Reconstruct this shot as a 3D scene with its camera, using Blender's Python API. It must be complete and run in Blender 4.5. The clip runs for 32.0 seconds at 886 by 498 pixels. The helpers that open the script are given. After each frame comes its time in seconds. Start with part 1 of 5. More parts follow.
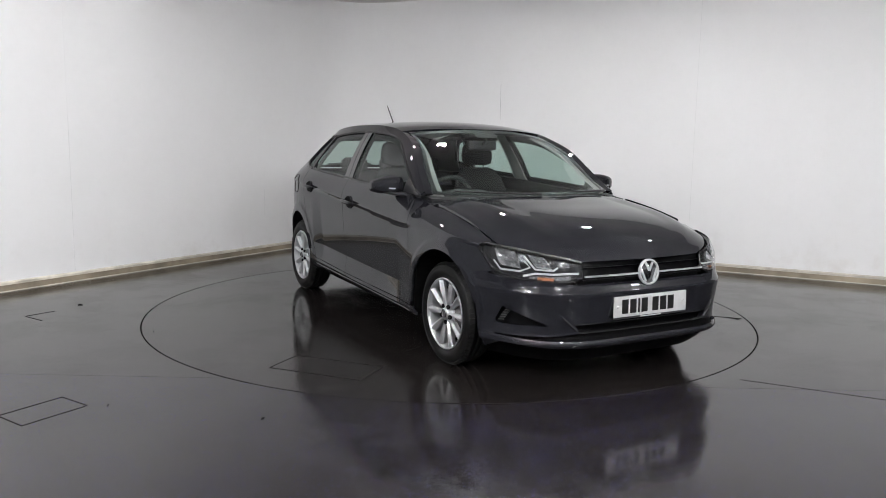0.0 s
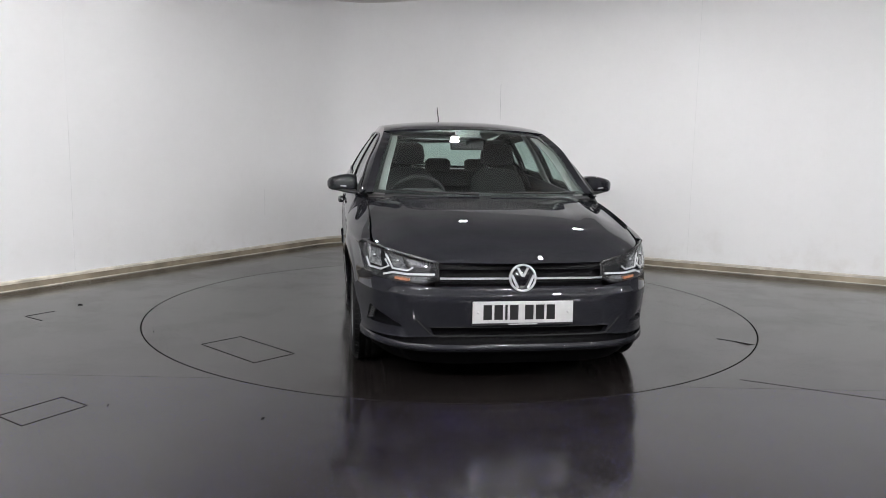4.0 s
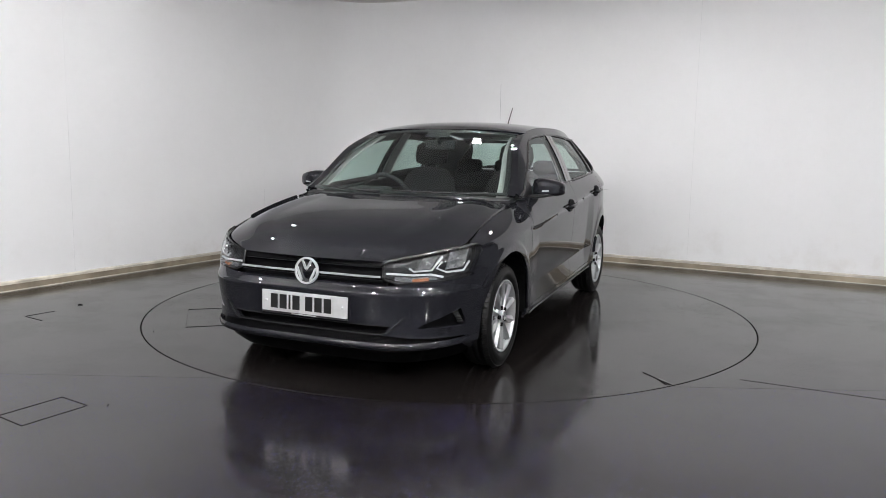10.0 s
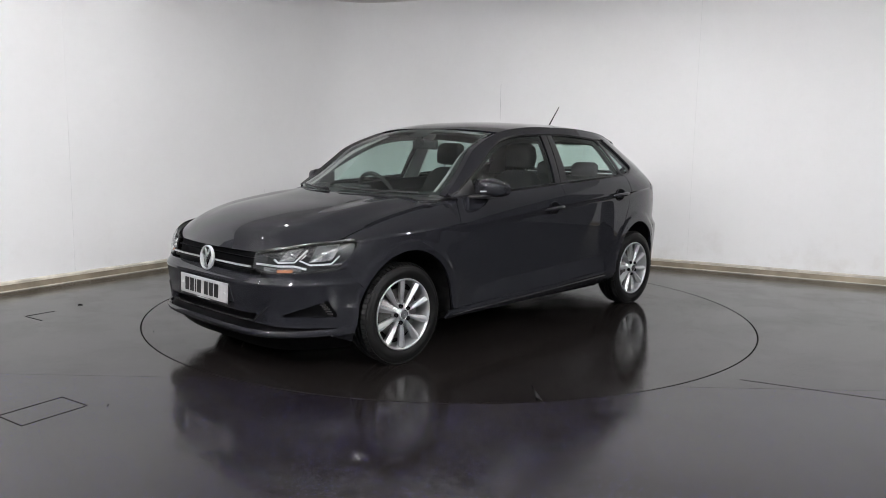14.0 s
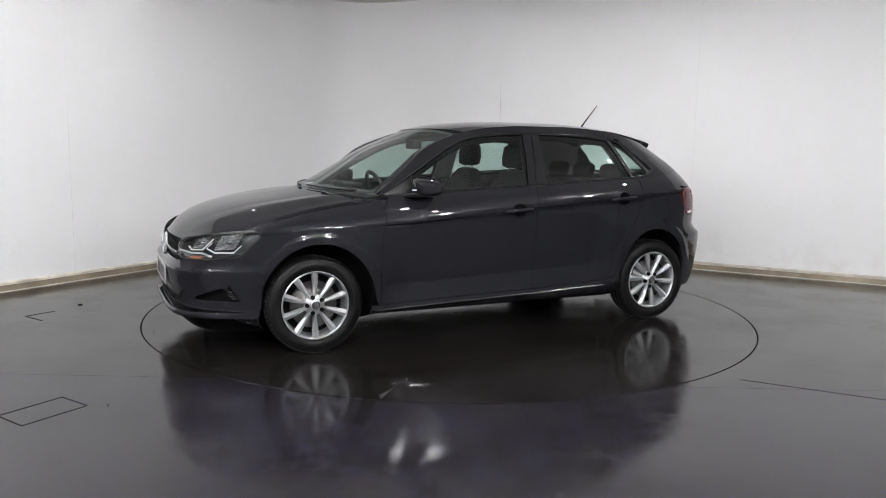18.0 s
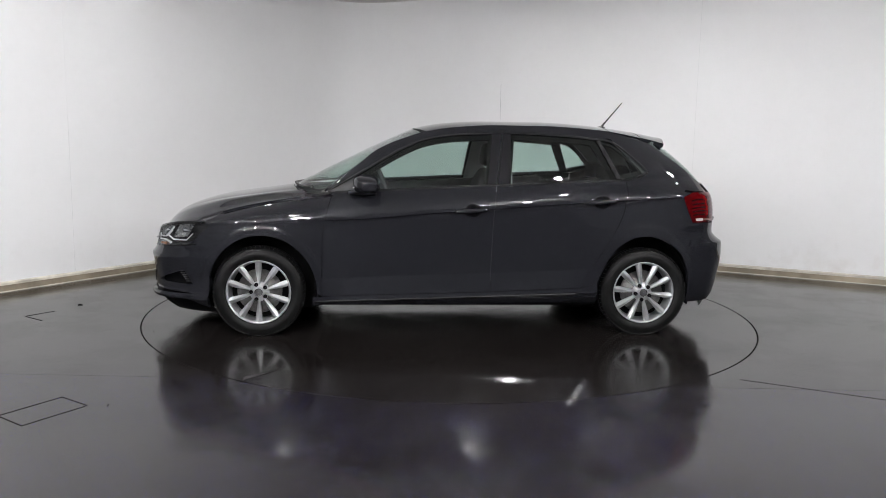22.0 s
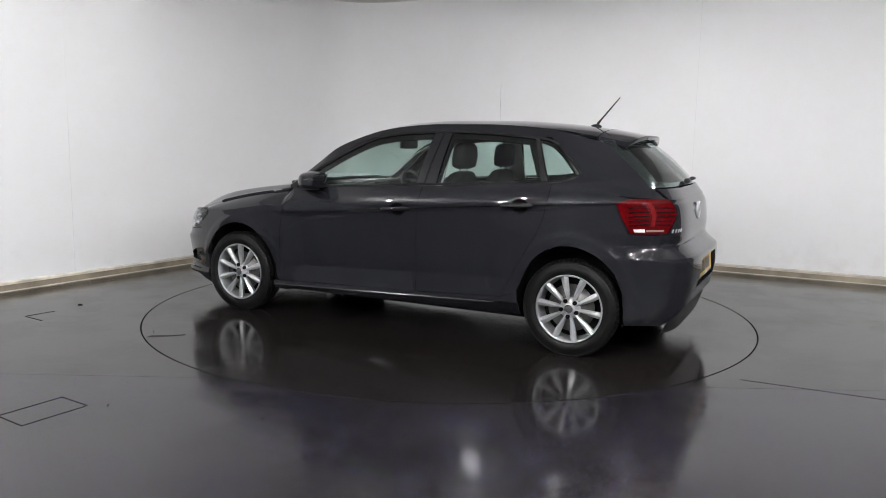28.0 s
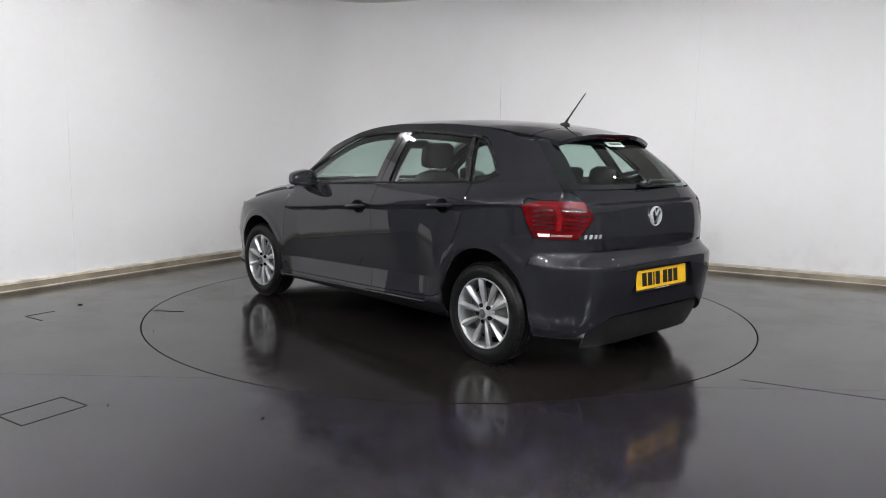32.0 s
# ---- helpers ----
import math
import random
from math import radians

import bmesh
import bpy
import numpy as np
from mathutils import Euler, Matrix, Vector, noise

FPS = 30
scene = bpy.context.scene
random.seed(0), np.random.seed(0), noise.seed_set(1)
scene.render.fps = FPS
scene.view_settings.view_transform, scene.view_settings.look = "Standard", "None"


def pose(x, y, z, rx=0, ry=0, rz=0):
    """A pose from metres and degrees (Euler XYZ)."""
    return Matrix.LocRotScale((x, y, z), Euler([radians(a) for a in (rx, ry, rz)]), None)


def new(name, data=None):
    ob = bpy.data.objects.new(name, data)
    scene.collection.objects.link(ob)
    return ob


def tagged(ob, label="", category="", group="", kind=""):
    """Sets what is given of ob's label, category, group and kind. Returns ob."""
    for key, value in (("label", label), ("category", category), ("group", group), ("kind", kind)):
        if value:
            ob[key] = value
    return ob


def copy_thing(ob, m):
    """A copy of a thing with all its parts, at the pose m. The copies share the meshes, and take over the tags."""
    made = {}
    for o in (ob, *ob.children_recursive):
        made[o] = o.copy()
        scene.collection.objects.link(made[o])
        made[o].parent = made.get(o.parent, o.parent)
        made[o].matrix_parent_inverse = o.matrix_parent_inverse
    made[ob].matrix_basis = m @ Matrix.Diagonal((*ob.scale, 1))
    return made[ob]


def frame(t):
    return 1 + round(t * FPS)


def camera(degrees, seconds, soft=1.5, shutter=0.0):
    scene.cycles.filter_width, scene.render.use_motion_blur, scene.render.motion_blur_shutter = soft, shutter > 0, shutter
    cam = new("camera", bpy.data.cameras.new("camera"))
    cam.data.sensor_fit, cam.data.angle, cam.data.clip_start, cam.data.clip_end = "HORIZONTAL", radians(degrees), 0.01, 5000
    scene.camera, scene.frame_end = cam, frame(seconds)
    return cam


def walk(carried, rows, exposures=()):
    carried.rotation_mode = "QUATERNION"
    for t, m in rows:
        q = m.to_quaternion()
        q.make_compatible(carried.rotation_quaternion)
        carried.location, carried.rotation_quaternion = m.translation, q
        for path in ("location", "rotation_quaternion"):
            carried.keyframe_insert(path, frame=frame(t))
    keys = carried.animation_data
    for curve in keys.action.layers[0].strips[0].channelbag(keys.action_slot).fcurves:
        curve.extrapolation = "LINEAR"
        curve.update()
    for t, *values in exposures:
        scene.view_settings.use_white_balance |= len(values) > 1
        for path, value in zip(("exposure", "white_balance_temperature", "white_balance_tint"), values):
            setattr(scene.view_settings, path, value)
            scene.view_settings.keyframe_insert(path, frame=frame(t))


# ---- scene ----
# A car on a turntable in a white photo studio. The camera stands still, the turntable carries the car round.
SECONDS = 32.0
cam = camera(59.73, SECONDS, soft=0.9)
CAM_POSE = Matrix.Translation((0.0, -5.894, 1.2705)) @ pose(0, 0, 0, 0, 0, 0.504) @ pose(0, 0, 0, 90 - 7.842, 0, 0) @ pose(0, 0, 0, 0, 0, 0.962)
walk(cam, [(0, CAM_POSE), (SECONDS, CAM_POSE)], exposures=[(0, 0.0), (SECONDS, 0.0)])

# heading of the car, degrees, and its place on the turntable
HEAD0, RATE = -60.405, -5.2098
CAR_AT = (0.038, 0.057, 0.0)

# ---- world: the studio is closed, only a trace of light comes from outside ----
world = bpy.data.worlds.new("world")
scene.world = world
world.use_nodes = True
world.node_tree.nodes["Background"].inputs[0].default_value = (0.5, 0.5, 0.5, 1)
world.node_tree.nodes["Background"].inputs[1].default_value = 0.05

CEILING = 2.955
# ---- materials ----


def material(name):
    m = bpy.data.materials.new(name)
    m.use_nodes = True
    nt = m.node_tree
    return m, nt, nt.nodes["Principled BSDF"]


def node(nt, kind, **values):
    n = nt.nodes.new(kind)
    for key, value in values.items():
        n.inputs[key.replace("_", " ")].default_value = value
    return n


def grain(nt, scale, detail=4.0, rough=0.6, coord="Object"):
    tc = nt.nodes.new("ShaderNodeTexCoord")
    n = node(nt, "ShaderNodeTexNoise", Scale=scale, Detail=detail, Roughness=rough)
    nt.links.new(tc.outputs[coord], n.inputs["Vector"])
    return n


def ramp(nt, src, stops):
    r = nt.nodes.new("ShaderNodeValToRGB")
    els = r.color_ramp.elements
    while len(els) < len(stops):
        els.new(0.5)
    for e, (p, c) in zip(els, stops):
        e.position, e.color = p, (*c, 1) if len(c) == 3 else c
    nt.links.new(src, r.inputs[0])
    return r


def grey(v):
    return (v, v, v)


def bump(nt, bsdf, src, strength, distance):
    b = node(nt, "ShaderNodeBump", Strength=strength, Distance=distance)
    nt.links.new(src, b.inputs["Height"])
    nt.links.new(b.outputs[0], bsdf.inputs["Normal"])
    return b


def simple(name, color, rough=0.5, metal=0.0, coat=0.0, var=0.15, scale=30.0, bumps=0.0, coat_rough=0.03, spec=0.5):
    """A surface with a little mottling in colour and gloss, and fine relief."""
    m, nt, b = material(name)
    n = grain(nt, scale)
    r = ramp(nt, n.outputs[0], [(0.3, tuple(c * (1 - var) for c in color)), (0.7, tuple(min(1, c * (1 + var)) for c in color))])
    nt.links.new(r.outputs[0], b.inputs["Base Color"])
    rr = ramp(nt, grain(nt, scale * 0.13, 5).outputs[0], [(0.3, grey(max(0.0, rough * 0.85))), (0.7, grey(min(1, rough * 1.15)))])
    nt.links.new(rr.outputs[0], b.inputs["Roughness"])
    b.inputs["Metallic"].default_value = metal
    b.inputs["Coat Weight"].default_value = coat
    b.inputs["Coat Roughness"].default_value = coat_rough
    b.inputs["Specular IOR Level"].default_value = spec
    if bumps:
        bump(nt, b, grain(nt, scale * 4, 3).outputs[0], bumps, 0.001)
    return m


def wall_paint():
    m, nt, b = material("white_wall_paint")
    big = grain(nt, 0.7, 6, 0.65)
    fine = grain(nt, 14, 6)
    a = ramp(nt, big.outputs[0], [(0.3, (0.775, 0.77, 0.772)), (0.7, (0.81, 0.808, 0.812))])
    scuff = ramp(nt, fine.outputs[0], [(0.25, grey(0.985)), (0.5, grey(1.0))])
    mx = nt.nodes.new("ShaderNodeMixRGB")
    mx.blend_type = "MULTIPLY"
    mx.inputs[0].default_value = 1
    nt.links.new(a.outputs[0], mx.inputs[1])
    nt.links.new(scuff.outputs[0], mx.inputs[2])
    # scuffs and tyre dirt in a band just over the skirting, broken up by noise
    tc = nt.nodes.new("ShaderNodeTexCoord")
    sep = nt.nodes.new("ShaderNodeSeparateXYZ")
    nt.links.new(tc.outputs["Object"], sep.inputs[0])
    low = ramp(nt, sep.outputs[2], [(0.1, grey(1)), (0.55, grey(0))])
    dirt = ramp(nt, grain(nt, 2.3, 7, 0.7).outputs[0], [(0.52, grey(0)), (0.75, grey(1))])
    k = nt.nodes.new("ShaderNodeMath")
    k.operation = "MULTIPLY"
    nt.links.new(low.outputs[0], k.inputs[0])
    nt.links.new(dirt.outputs[0], k.inputs[1])
    k2 = nt.nodes.new("ShaderNodeMath")
    k2.operation = "MULTIPLY"
    k2.inputs[1].default_value = 0.35
    nt.links.new(k.outputs[0], k2.inputs[0])
    m2 = nt.nodes.new("ShaderNodeMixRGB")
    nt.links.new(k2.outputs[0], m2.inputs[0])
    nt.links.new(mx.outputs[0], m2.inputs[1])
    m2.inputs[2].default_value = (0.5, 0.46, 0.40, 1)
    nt.links.new(m2.outputs[0], b.inputs["Base Color"])
    b.inputs["Roughness"].default_value = 0.55
    bump(nt, b, fine.outputs[0], 0.15, 0.002)
    return m


def vinyl(name, flecks):
    """Dark safety vinyl, damp in patches; flecks: the glinting chips in it."""
    m, nt, b = material(name)
    big = grain(nt, 0.9, 7, 0.62)
    fine = grain(nt, 60, 4)
    col = ramp(nt, big.outputs[0], [(0.3, (0.0074, 0.0061, 0.0058)), (0.7, (0.0150, 0.0128, 0.0122))])
    out = col.outputs[0]
    if flecks:
        tc = nt.nodes.new("ShaderNodeTexCoord")
        for scale, size, tint, seed in ((104, 0.20, (0.20, 0.20, 0.25), 0.0), (96, 0.22, (0.16, 0.15, 0.54), 3.7), (60, 0.12, (0.34, 0.34, 0.38), 8.1)):
            mp = nt.nodes.new("ShaderNodeMapping")
            mp.inputs["Location"].default_value = (seed, seed * 2, 0)
            nt.links.new(tc.outputs["Object"], mp.inputs[0])
            v = node(nt, "ShaderNodeTexVoronoi", Scale=scale, Randomness=1.0)
            nt.links.new(mp.outputs[0], v.inputs["Vector"])
            dot = ramp(nt, v.outputs["Distance"], [(size * 0.7, grey(1)), (size, grey(0))])
            sep = nt.nodes.new("ShaderNodeSeparateColor")
            nt.links.new(v.outputs["Color"], sep.inputs[0])
            pick = ramp(nt, sep.outputs[0], [(0.52, grey(0)), (0.74, grey(1))])
            k = nt.nodes.new("ShaderNodeMath")
            k.operation = "MULTIPLY"
            nt.links.new(dot.outputs[0], k.inputs[0])
            nt.links.new(pick.outputs[0], k.inputs[1])
            mx = nt.nodes.new("ShaderNodeMixRGB")
            nt.links.new(k.outputs[0], mx.inputs[0])
            nt.links.new(out, mx.inputs[1])
            mx.inputs[2].default_value = (*tint, 1)
            out = mx.outputs[0]
    nt.links.new(out, b.inputs["Base Color"])
    # damp patches: sharp-edged wet films on a duller sheet, with fine scuffs
    wet = ramp(nt, grain(nt, 1.3, 9, 0.68).outputs[0], [(0.40, grey(0.10)), (0.50, grey(0.135)), (0.53, grey(0.175)), (0.70, grey(0.24))])
    scuffs = ramp(nt, grain(nt, 22, 5, 0.7).outputs[0], [(0.35, grey(0.86)), (0.75, grey(1.22))])
    r = nt.nodes.new("ShaderNodeMath")
    r.operation = "MULTIPLY"
    nt.links.new(wet.outputs[0], r.inputs[0])
    nt.links.new(scuffs.outputs[0], r.inputs[1])
    nt.links.new(r.outputs[0], b.inputs["Roughness"])
    b.inputs["Specular IOR Level"].default_value = 0.38
    bump(nt, b, fine.outputs[0], 0.06, 0.001)
    return m


MAT_WALL = wall_paint()
MAT_CEIL = simple("ceiling_paint", (0.82, 0.80, 0.785), 0.8, var=0.05, scale=3)
MAT_BACK = simple("unseen_wall_grey", (0.10, 0.10, 0.105), 0.7, var=0.15, scale=3)
MAT_VINYL = vinyl("dark_vinyl", False)
MAT_VINYL_FLECK = vinyl("flecked_vinyl", True)
MAT_SKIRT = simple("worn_brown_wood", (0.27, 0.225, 0.165), 0.55, var=0.5, scale=2.2, bumps=0.2)
MAT_BEAD = simple("worn_cream_paint", (0.56, 0.52, 0.45), 0.5, var=0.3, scale=4, bumps=0.1)
MAT_CUT = simple("dull_floor_cut", (0.008, 0.007, 0.007), 0.45, var=0.4, scale=9, spec=0.3)
MAT_GAP = simple("black_gap", (0.006, 0.006, 0.006), 0.8, spec=0.1)
MAT_WELD = simple("grey_weld_strip", (0.05, 0.048, 0.048), 0.35, var=0.25, scale=8)


def lamp_glow(name, color, strength):
    m, nt, b = material(name)
    b.inputs["Base Color"].default_value = (0.8, 0.8, 0.8, 1)
    b.inputs["Emission Color"].default_value = (*color, 1)
    b.inputs["Emission Strength"].default_value = strength
    return m
# ---- the room ----


def mesh_of(name, bm, mats, smooth=False):
    me = bpy.data.meshes.new(name)
    bm.normal_update()
    bm.to_mesh(me)
    bm.free()
    for mt in mats if isinstance(mats, (list, tuple)) else [mats]:
        me.materials.append(mt)
    if smooth:
        me.shade_smooth()
    return me


def part(name, bm, mat, parent, label="", smooth=False):
    """One mesh object under a thing or a part."""
    ob = new(name, mesh_of(name, bm, mat, smooth))
    ob.parent = parent
    if label:
        tagged(ob, label)
    return ob


def thing(name, bm, mat, label="", category="", group="", kind="", smooth=False):
    return tagged(new(name, mesh_of(name, bm, mat, smooth)), label, category, group, kind)


def add_box(bm, x0, y0, z0, x1, y1, z1, m=None, bevel=0.0):
    made = bmesh.ops.create_cube(bm, size=1)["verts"]
    bmesh.ops.transform(bm, verts=made, matrix=Matrix.Translation(((x0 + x1) / 2, (y0 + y1) / 2, (z0 + z1) / 2)) @ Matrix.Diagonal((x1 - x0, y1 - y0, z1 - z0, 1)))
    if bevel:
        edges = list({e for v in made for e in v.link_edges})
        got = bmesh.ops.bevel(bm, geom=edges, offset=bevel, segments=2, profile=0.5, affect="EDGES")
        made = [v for v in got["verts"]] + [v for v in made if v.is_valid]
        made = list(set(made))
    if m is not None:
        bmesh.ops.transform(bm, verts=made, matrix=m)
    return made


def box(x0, y0, z0, x1, y1, z1, m=None, bevel=0.0):
    bm = bmesh.new()
    add_box(bm, x0, y0, z0, x1, y1, z1, m, bevel)
    return bm


def ribbon(bm, pts, across, w, h):
    """A flat bar of width w along points, w measured along the direction across, h standing out of it; ends closed."""
    rows = []
    for i, p in enumerate(pts):
        p = Vector(p)
        d = (Vector(pts[min(i + 1, len(pts) - 1)]) - Vector(pts[max(i - 1, 0)])).normalized()
        a = (Vector(across) - d * d.dot(Vector(across))).normalized()
        n = d.cross(a)
        rows.append([bm.verts.new(p + a * (w / 2 * sa) + n * (h * sn)) for sa, sn in ((-1, -1), (1, -1), (1, 1), (-1, 1))])
    for a_, b_ in zip(rows, rows[1:]):
        for k in range(4):
            bm.faces.new((a_[k], a_[(k + 1) % 4], b_[(k + 1) % 4], b_[k]))
    bm.faces.new(rows[0][::-1])
    bm.faces.new(rows[-1])
    bmesh.ops.recalc_face_normals(bm, faces=bm.faces)
    return bm


# the two white walls meet in a rounded corner; plan line, from the far end of the one to the far end of the other
CORNER = Vector((-1.316, 4.107))
ALONG_A = Vector((-0.519, -0.855))
ALONG_B = Vector((0.8914, -0.4532))
LEN_A, LEN_B, ROUND = 11.5, 11.0, 0.75
# White stops just out of view, so the car mirrors the added dark walls.
WHITE_A, WHITE_B = 5.2, 7.2  # how far the white boards run from the corner


def plan_line():
    pts = [CORNER + ALONG_A * WHITE_A]
    n_a = 24
    a0, b0 = CORNER + ALONG_A * ROUND, CORNER + ALONG_B * ROUND
    pts += [pts[0].lerp(a0, i / n_a) for i in range(1, n_a)]
    for i in range(17):
        t = i / 16
        pts.append(a0 * (1 - t) ** 2 + CORNER * 2 * t * (1 - t) + b0 * t * t)
    end = CORNER + ALONG_B * WHITE_B
    pts += [b0.lerp(end, i / n_a) for i in range(1, n_a + 1)]
    return pts


def strip_along(pts, z0, z1, inner, outer, bevel_top=0.0):
    """A wall or board that follows a plan line; inner and outer: offsets to the room's side and away from it."""
    bm = bmesh.new()
    rows = []
    for i, p in enumerate(pts):
        d = (pts[min(i + 1, len(pts) - 1)] - pts[max(i - 1, 0)]).normalized()
        n = Vector((d.y, -d.x))
        if bevel_top:
            prof = [(inner, z0), (inner, z1 - bevel_top), (inner - bevel_top * 0.8, z1), (-outer, z1), (-outer, z0)]
        else:
            prof = [(inner, z0), (inner, z1), (-outer, z1), (-outer, z0)]
        rows.append([bm.verts.new((p.x + n.x * o, p.y + n.y * o, z)) for o, z in prof])
    for a, b in zip(rows, rows[1:]):
        for k in range(len(a)):
            j = (k + 1) % len(a)
            bm.faces.new((a[k], a[j], b[j], b[k]))
    bm.faces.new(rows[0])
    bm.faces.new(rows[-1][::-1])
    bmesh.ops.recalc_face_normals(bm, faces=bm.faces)
    return bm


PLAN = plan_line()
wall = tagged(new("wall_studio", mesh_of("wall_studio", strip_along(PLAN, -0.02, CEILING, 0.0, 0.12), MAT_WALL)), "white painted studio wall with a rounded corner", "wall", kind="structure")
wall.data.shade_smooth()
wall.data.set_sharp_from_angle(angle=radians(30))
skirt = tagged(new("baseboard", mesh_of("baseboard", strip_along(PLAN, -0.01, 0.056, 0.016, -0.003), MAT_SKIRT)), "worn cream wooden skirting board along the studio wall", "baseboard", kind="structure")
bead = tagged(new("trim", mesh_of("trim", strip_along(PLAN, 0.0565, 0.086, 0.019, -0.003, 0.010), MAT_BEAD)), "worn cream bead on top of the skirting board", "trim", kind="structure")

foot = tagged(new("trim", mesh_of("trim", strip_along(PLAN, -0.01, 0.009, 0.0205, -0.0165), MAT_BEAD)), "thin cream filler strip along the foot of the skirting", "trim", kind="structure")

# unseen dark walls behind the camera, added to darken the car's reflections
far_a, far_b = CORNER + ALONG_A * LEN_A, CORNER + ALONG_B * LEN_B
opposite = far_a + ALONG_B * LEN_B
for nm, p, q in (("wall_left_unseen", CORNER + ALONG_A * (WHITE_A + 0.01), far_a), ("wall_back_unseen", far_a, opposite), ("wall_side_unseen", opposite, far_b), ("wall_right_unseen", far_b, CORNER + ALONG_B * (WHITE_B + 0.01))):
    seg = [p.lerp(q, i / 4) for i in range(5)]
    tagged(new(nm, mesh_of(nm, strip_along(seg[::-1], -0.02, CEILING, 0.0, 0.12), MAT_BACK)), "unseen dark grey wall added behind the camera to darken reflections", "wall", kind="structure")

mid = (far_a + far_b) / 2
bm = bmesh.new()
ring = [CORNER * 1.04 - mid * 0.04, far_a, opposite, far_b]
low_ring, top_ring = [[bm.verts.new((p.x, p.y, z)) for p in ring] for z in (CEILING + 0.002, CEILING + 0.12)]
bm.faces.new(low_ring)
bm.faces.new(top_ring)
for k in range(4):
    bm.faces.new((low_ring[k], low_ring[(k + 1) % 4], top_ring[(k + 1) % 4], top_ring[k]))
bmesh.ops.recalc_face_normals(bm, faces=bm.faces)
tagged(new("ceiling", mesh_of("ceiling", bm, MAT_CEIL)), "off-white painted studio ceiling", "ceiling", kind="structure")

# floor: two sheets of dark vinyl with a round hole for the turntable
TABLE_R = 2.2304
SEAM_P, SEAM_Q = Vector((1.62, -1.745)), Vector((2.6, -2.215))


def floor_sheet(keep_front):
    bm = bmesh.new()
    n = 160
    rings = []
    for r in (TABLE_R + 0.010, TABLE_R + 0.15, 3.2, 5.0, 16.0):
        rings.append([bm.verts.new((r * math.cos(2 * math.pi * i / n), r * math.sin(2 * math.pi * i / n), 0)) for i in range(n)])
    low = [bm.verts.new((v.co.x, v.co.y, -0.03)) for v in rings[0]]
    rings = [low] + rings
    for a, b in zip(rings, rings[1:]):
        for i in range(n):
            bm.faces.new((a[i], b[i], b[(i + 1) % n], a[(i + 1) % n]))
    # the seam: to the right it runs outwards, to the left it starts from the turntable's rim
    for p, q, side in ((Vector((0, -1.9)), Vector((3, -1.9)), 1),):
        d = (q - p).normalized()
        nrm = Vector((d.y, -d.x, 0))
        gap = 0.0012
        bmesh.ops.bisect_plane(bm, geom=bm.verts[:] + bm.edges[:] + bm.faces[:], plane_co=(p.x, p.y - (gap if keep_front else -gap), 0), plane_no=nrm, clear_inner=keep_front, clear_outer=not keep_front)
    return bm


tagged(new("floor", mesh_of("floor", floor_sheet(False), MAT_VINYL)), "dark grey damp vinyl studio floor", "floor", kind="structure")
tagged(new("floor_front", mesh_of("floor_front", floor_sheet(True), MAT_VINYL_FLECK)), "dark vinyl flooring with blue and white flecks", "floor", kind="structure")
bm = bmesh.new()
bmesh.ops.create_circle(bm, cap_ends=True, segments=96, radius=TABLE_R + 0.3, matrix=Matrix.Translation((0, 0, -0.04)))
tagged(new("pit", mesh_of("pit", bm, MAT_GAP)), "black pit under the turntable", "floor", kind="structure")

# turntable
table = tagged(new("turntable"), "round car turntable covered in dark damp vinyl", "turntable")
bm = bmesh.new()
n = 180
rings = [[bm.verts.new((r * math.cos(2 * math.pi * i / n), r * math.sin(2 * math.pi * i / n), z)) for i in range(n)] for r, z in ((TABLE_R, -0.03), (TABLE_R, -0.0006), (TABLE_R - 0.0006, 0.0), (1.5, 0), (0.7, 0))]
for a, b in zip(rings, rings[1:]):
    for i in range(n):
        bm.faces.new((a[i], a[(i + 1) % n], b[(i + 1) % n], b[i]))
bm.faces.new(rings[-1])
deck = part("deck", bm, MAT_VINYL, table)


def on_deck(x, y, t):
    """A place on the turntable that shows at (x, y) of the room at t seconds."""
    return pose(0, 0, 0, 0, 0, -(HEAD0 + RATE * t)) @ Vector((x, y, 0.0))


def cut_line(pts, w=0.006, z=0.0012):
    """A thin dark line let into the floor."""
    b = bmesh.new()
    ribbon(b, [Vector((p[0], p[1], z)) for p in pts], (pts[0][1] - pts[-1][1], pts[-1][0] - pts[0][0], 0), w, 0.0014)
    return b


# a patch let into the deck, and a lifted edge at its rim
hatch = [on_deck(x, y, 6) for x, y in ((-1.734, -0.925), (-1.384, -1.376), (-1.160, -1.205), (-1.510, -0.755))]
for a, b, w in ((0, 1, 0.004), (1, 2, 0.006), (2, 3, 0.0015), (3, 0, 0.0015)):
    part("patch_joint", cut_line([hatch[a], hatch[b]], w * 0.36), MAT_CUT, table)
rim = [on_deck(x, y, 6) for x, y in ((1.620, -1.145), (1.70, -1.225), (1.755, -1.300), (1.80, -1.305))]
bm = bmesh.new()
vs = [bm.verts.new(p + Vector((0, 0, h))) for p, h in zip(rim, (0.001, 0.004, 0.010, 0.003))]
bm.faces.new(vs)
bmesh.ops.solidify(bm, geom=bm.faces[:], thickness=0.0008)
part("lifted_edge", bm, MAT_WELD, table, "curled-up edge of the vinyl")
part("patch_joint", cut_line([rim[0], rim[1], rim[2]], 0.005), MAT_GAP, table)

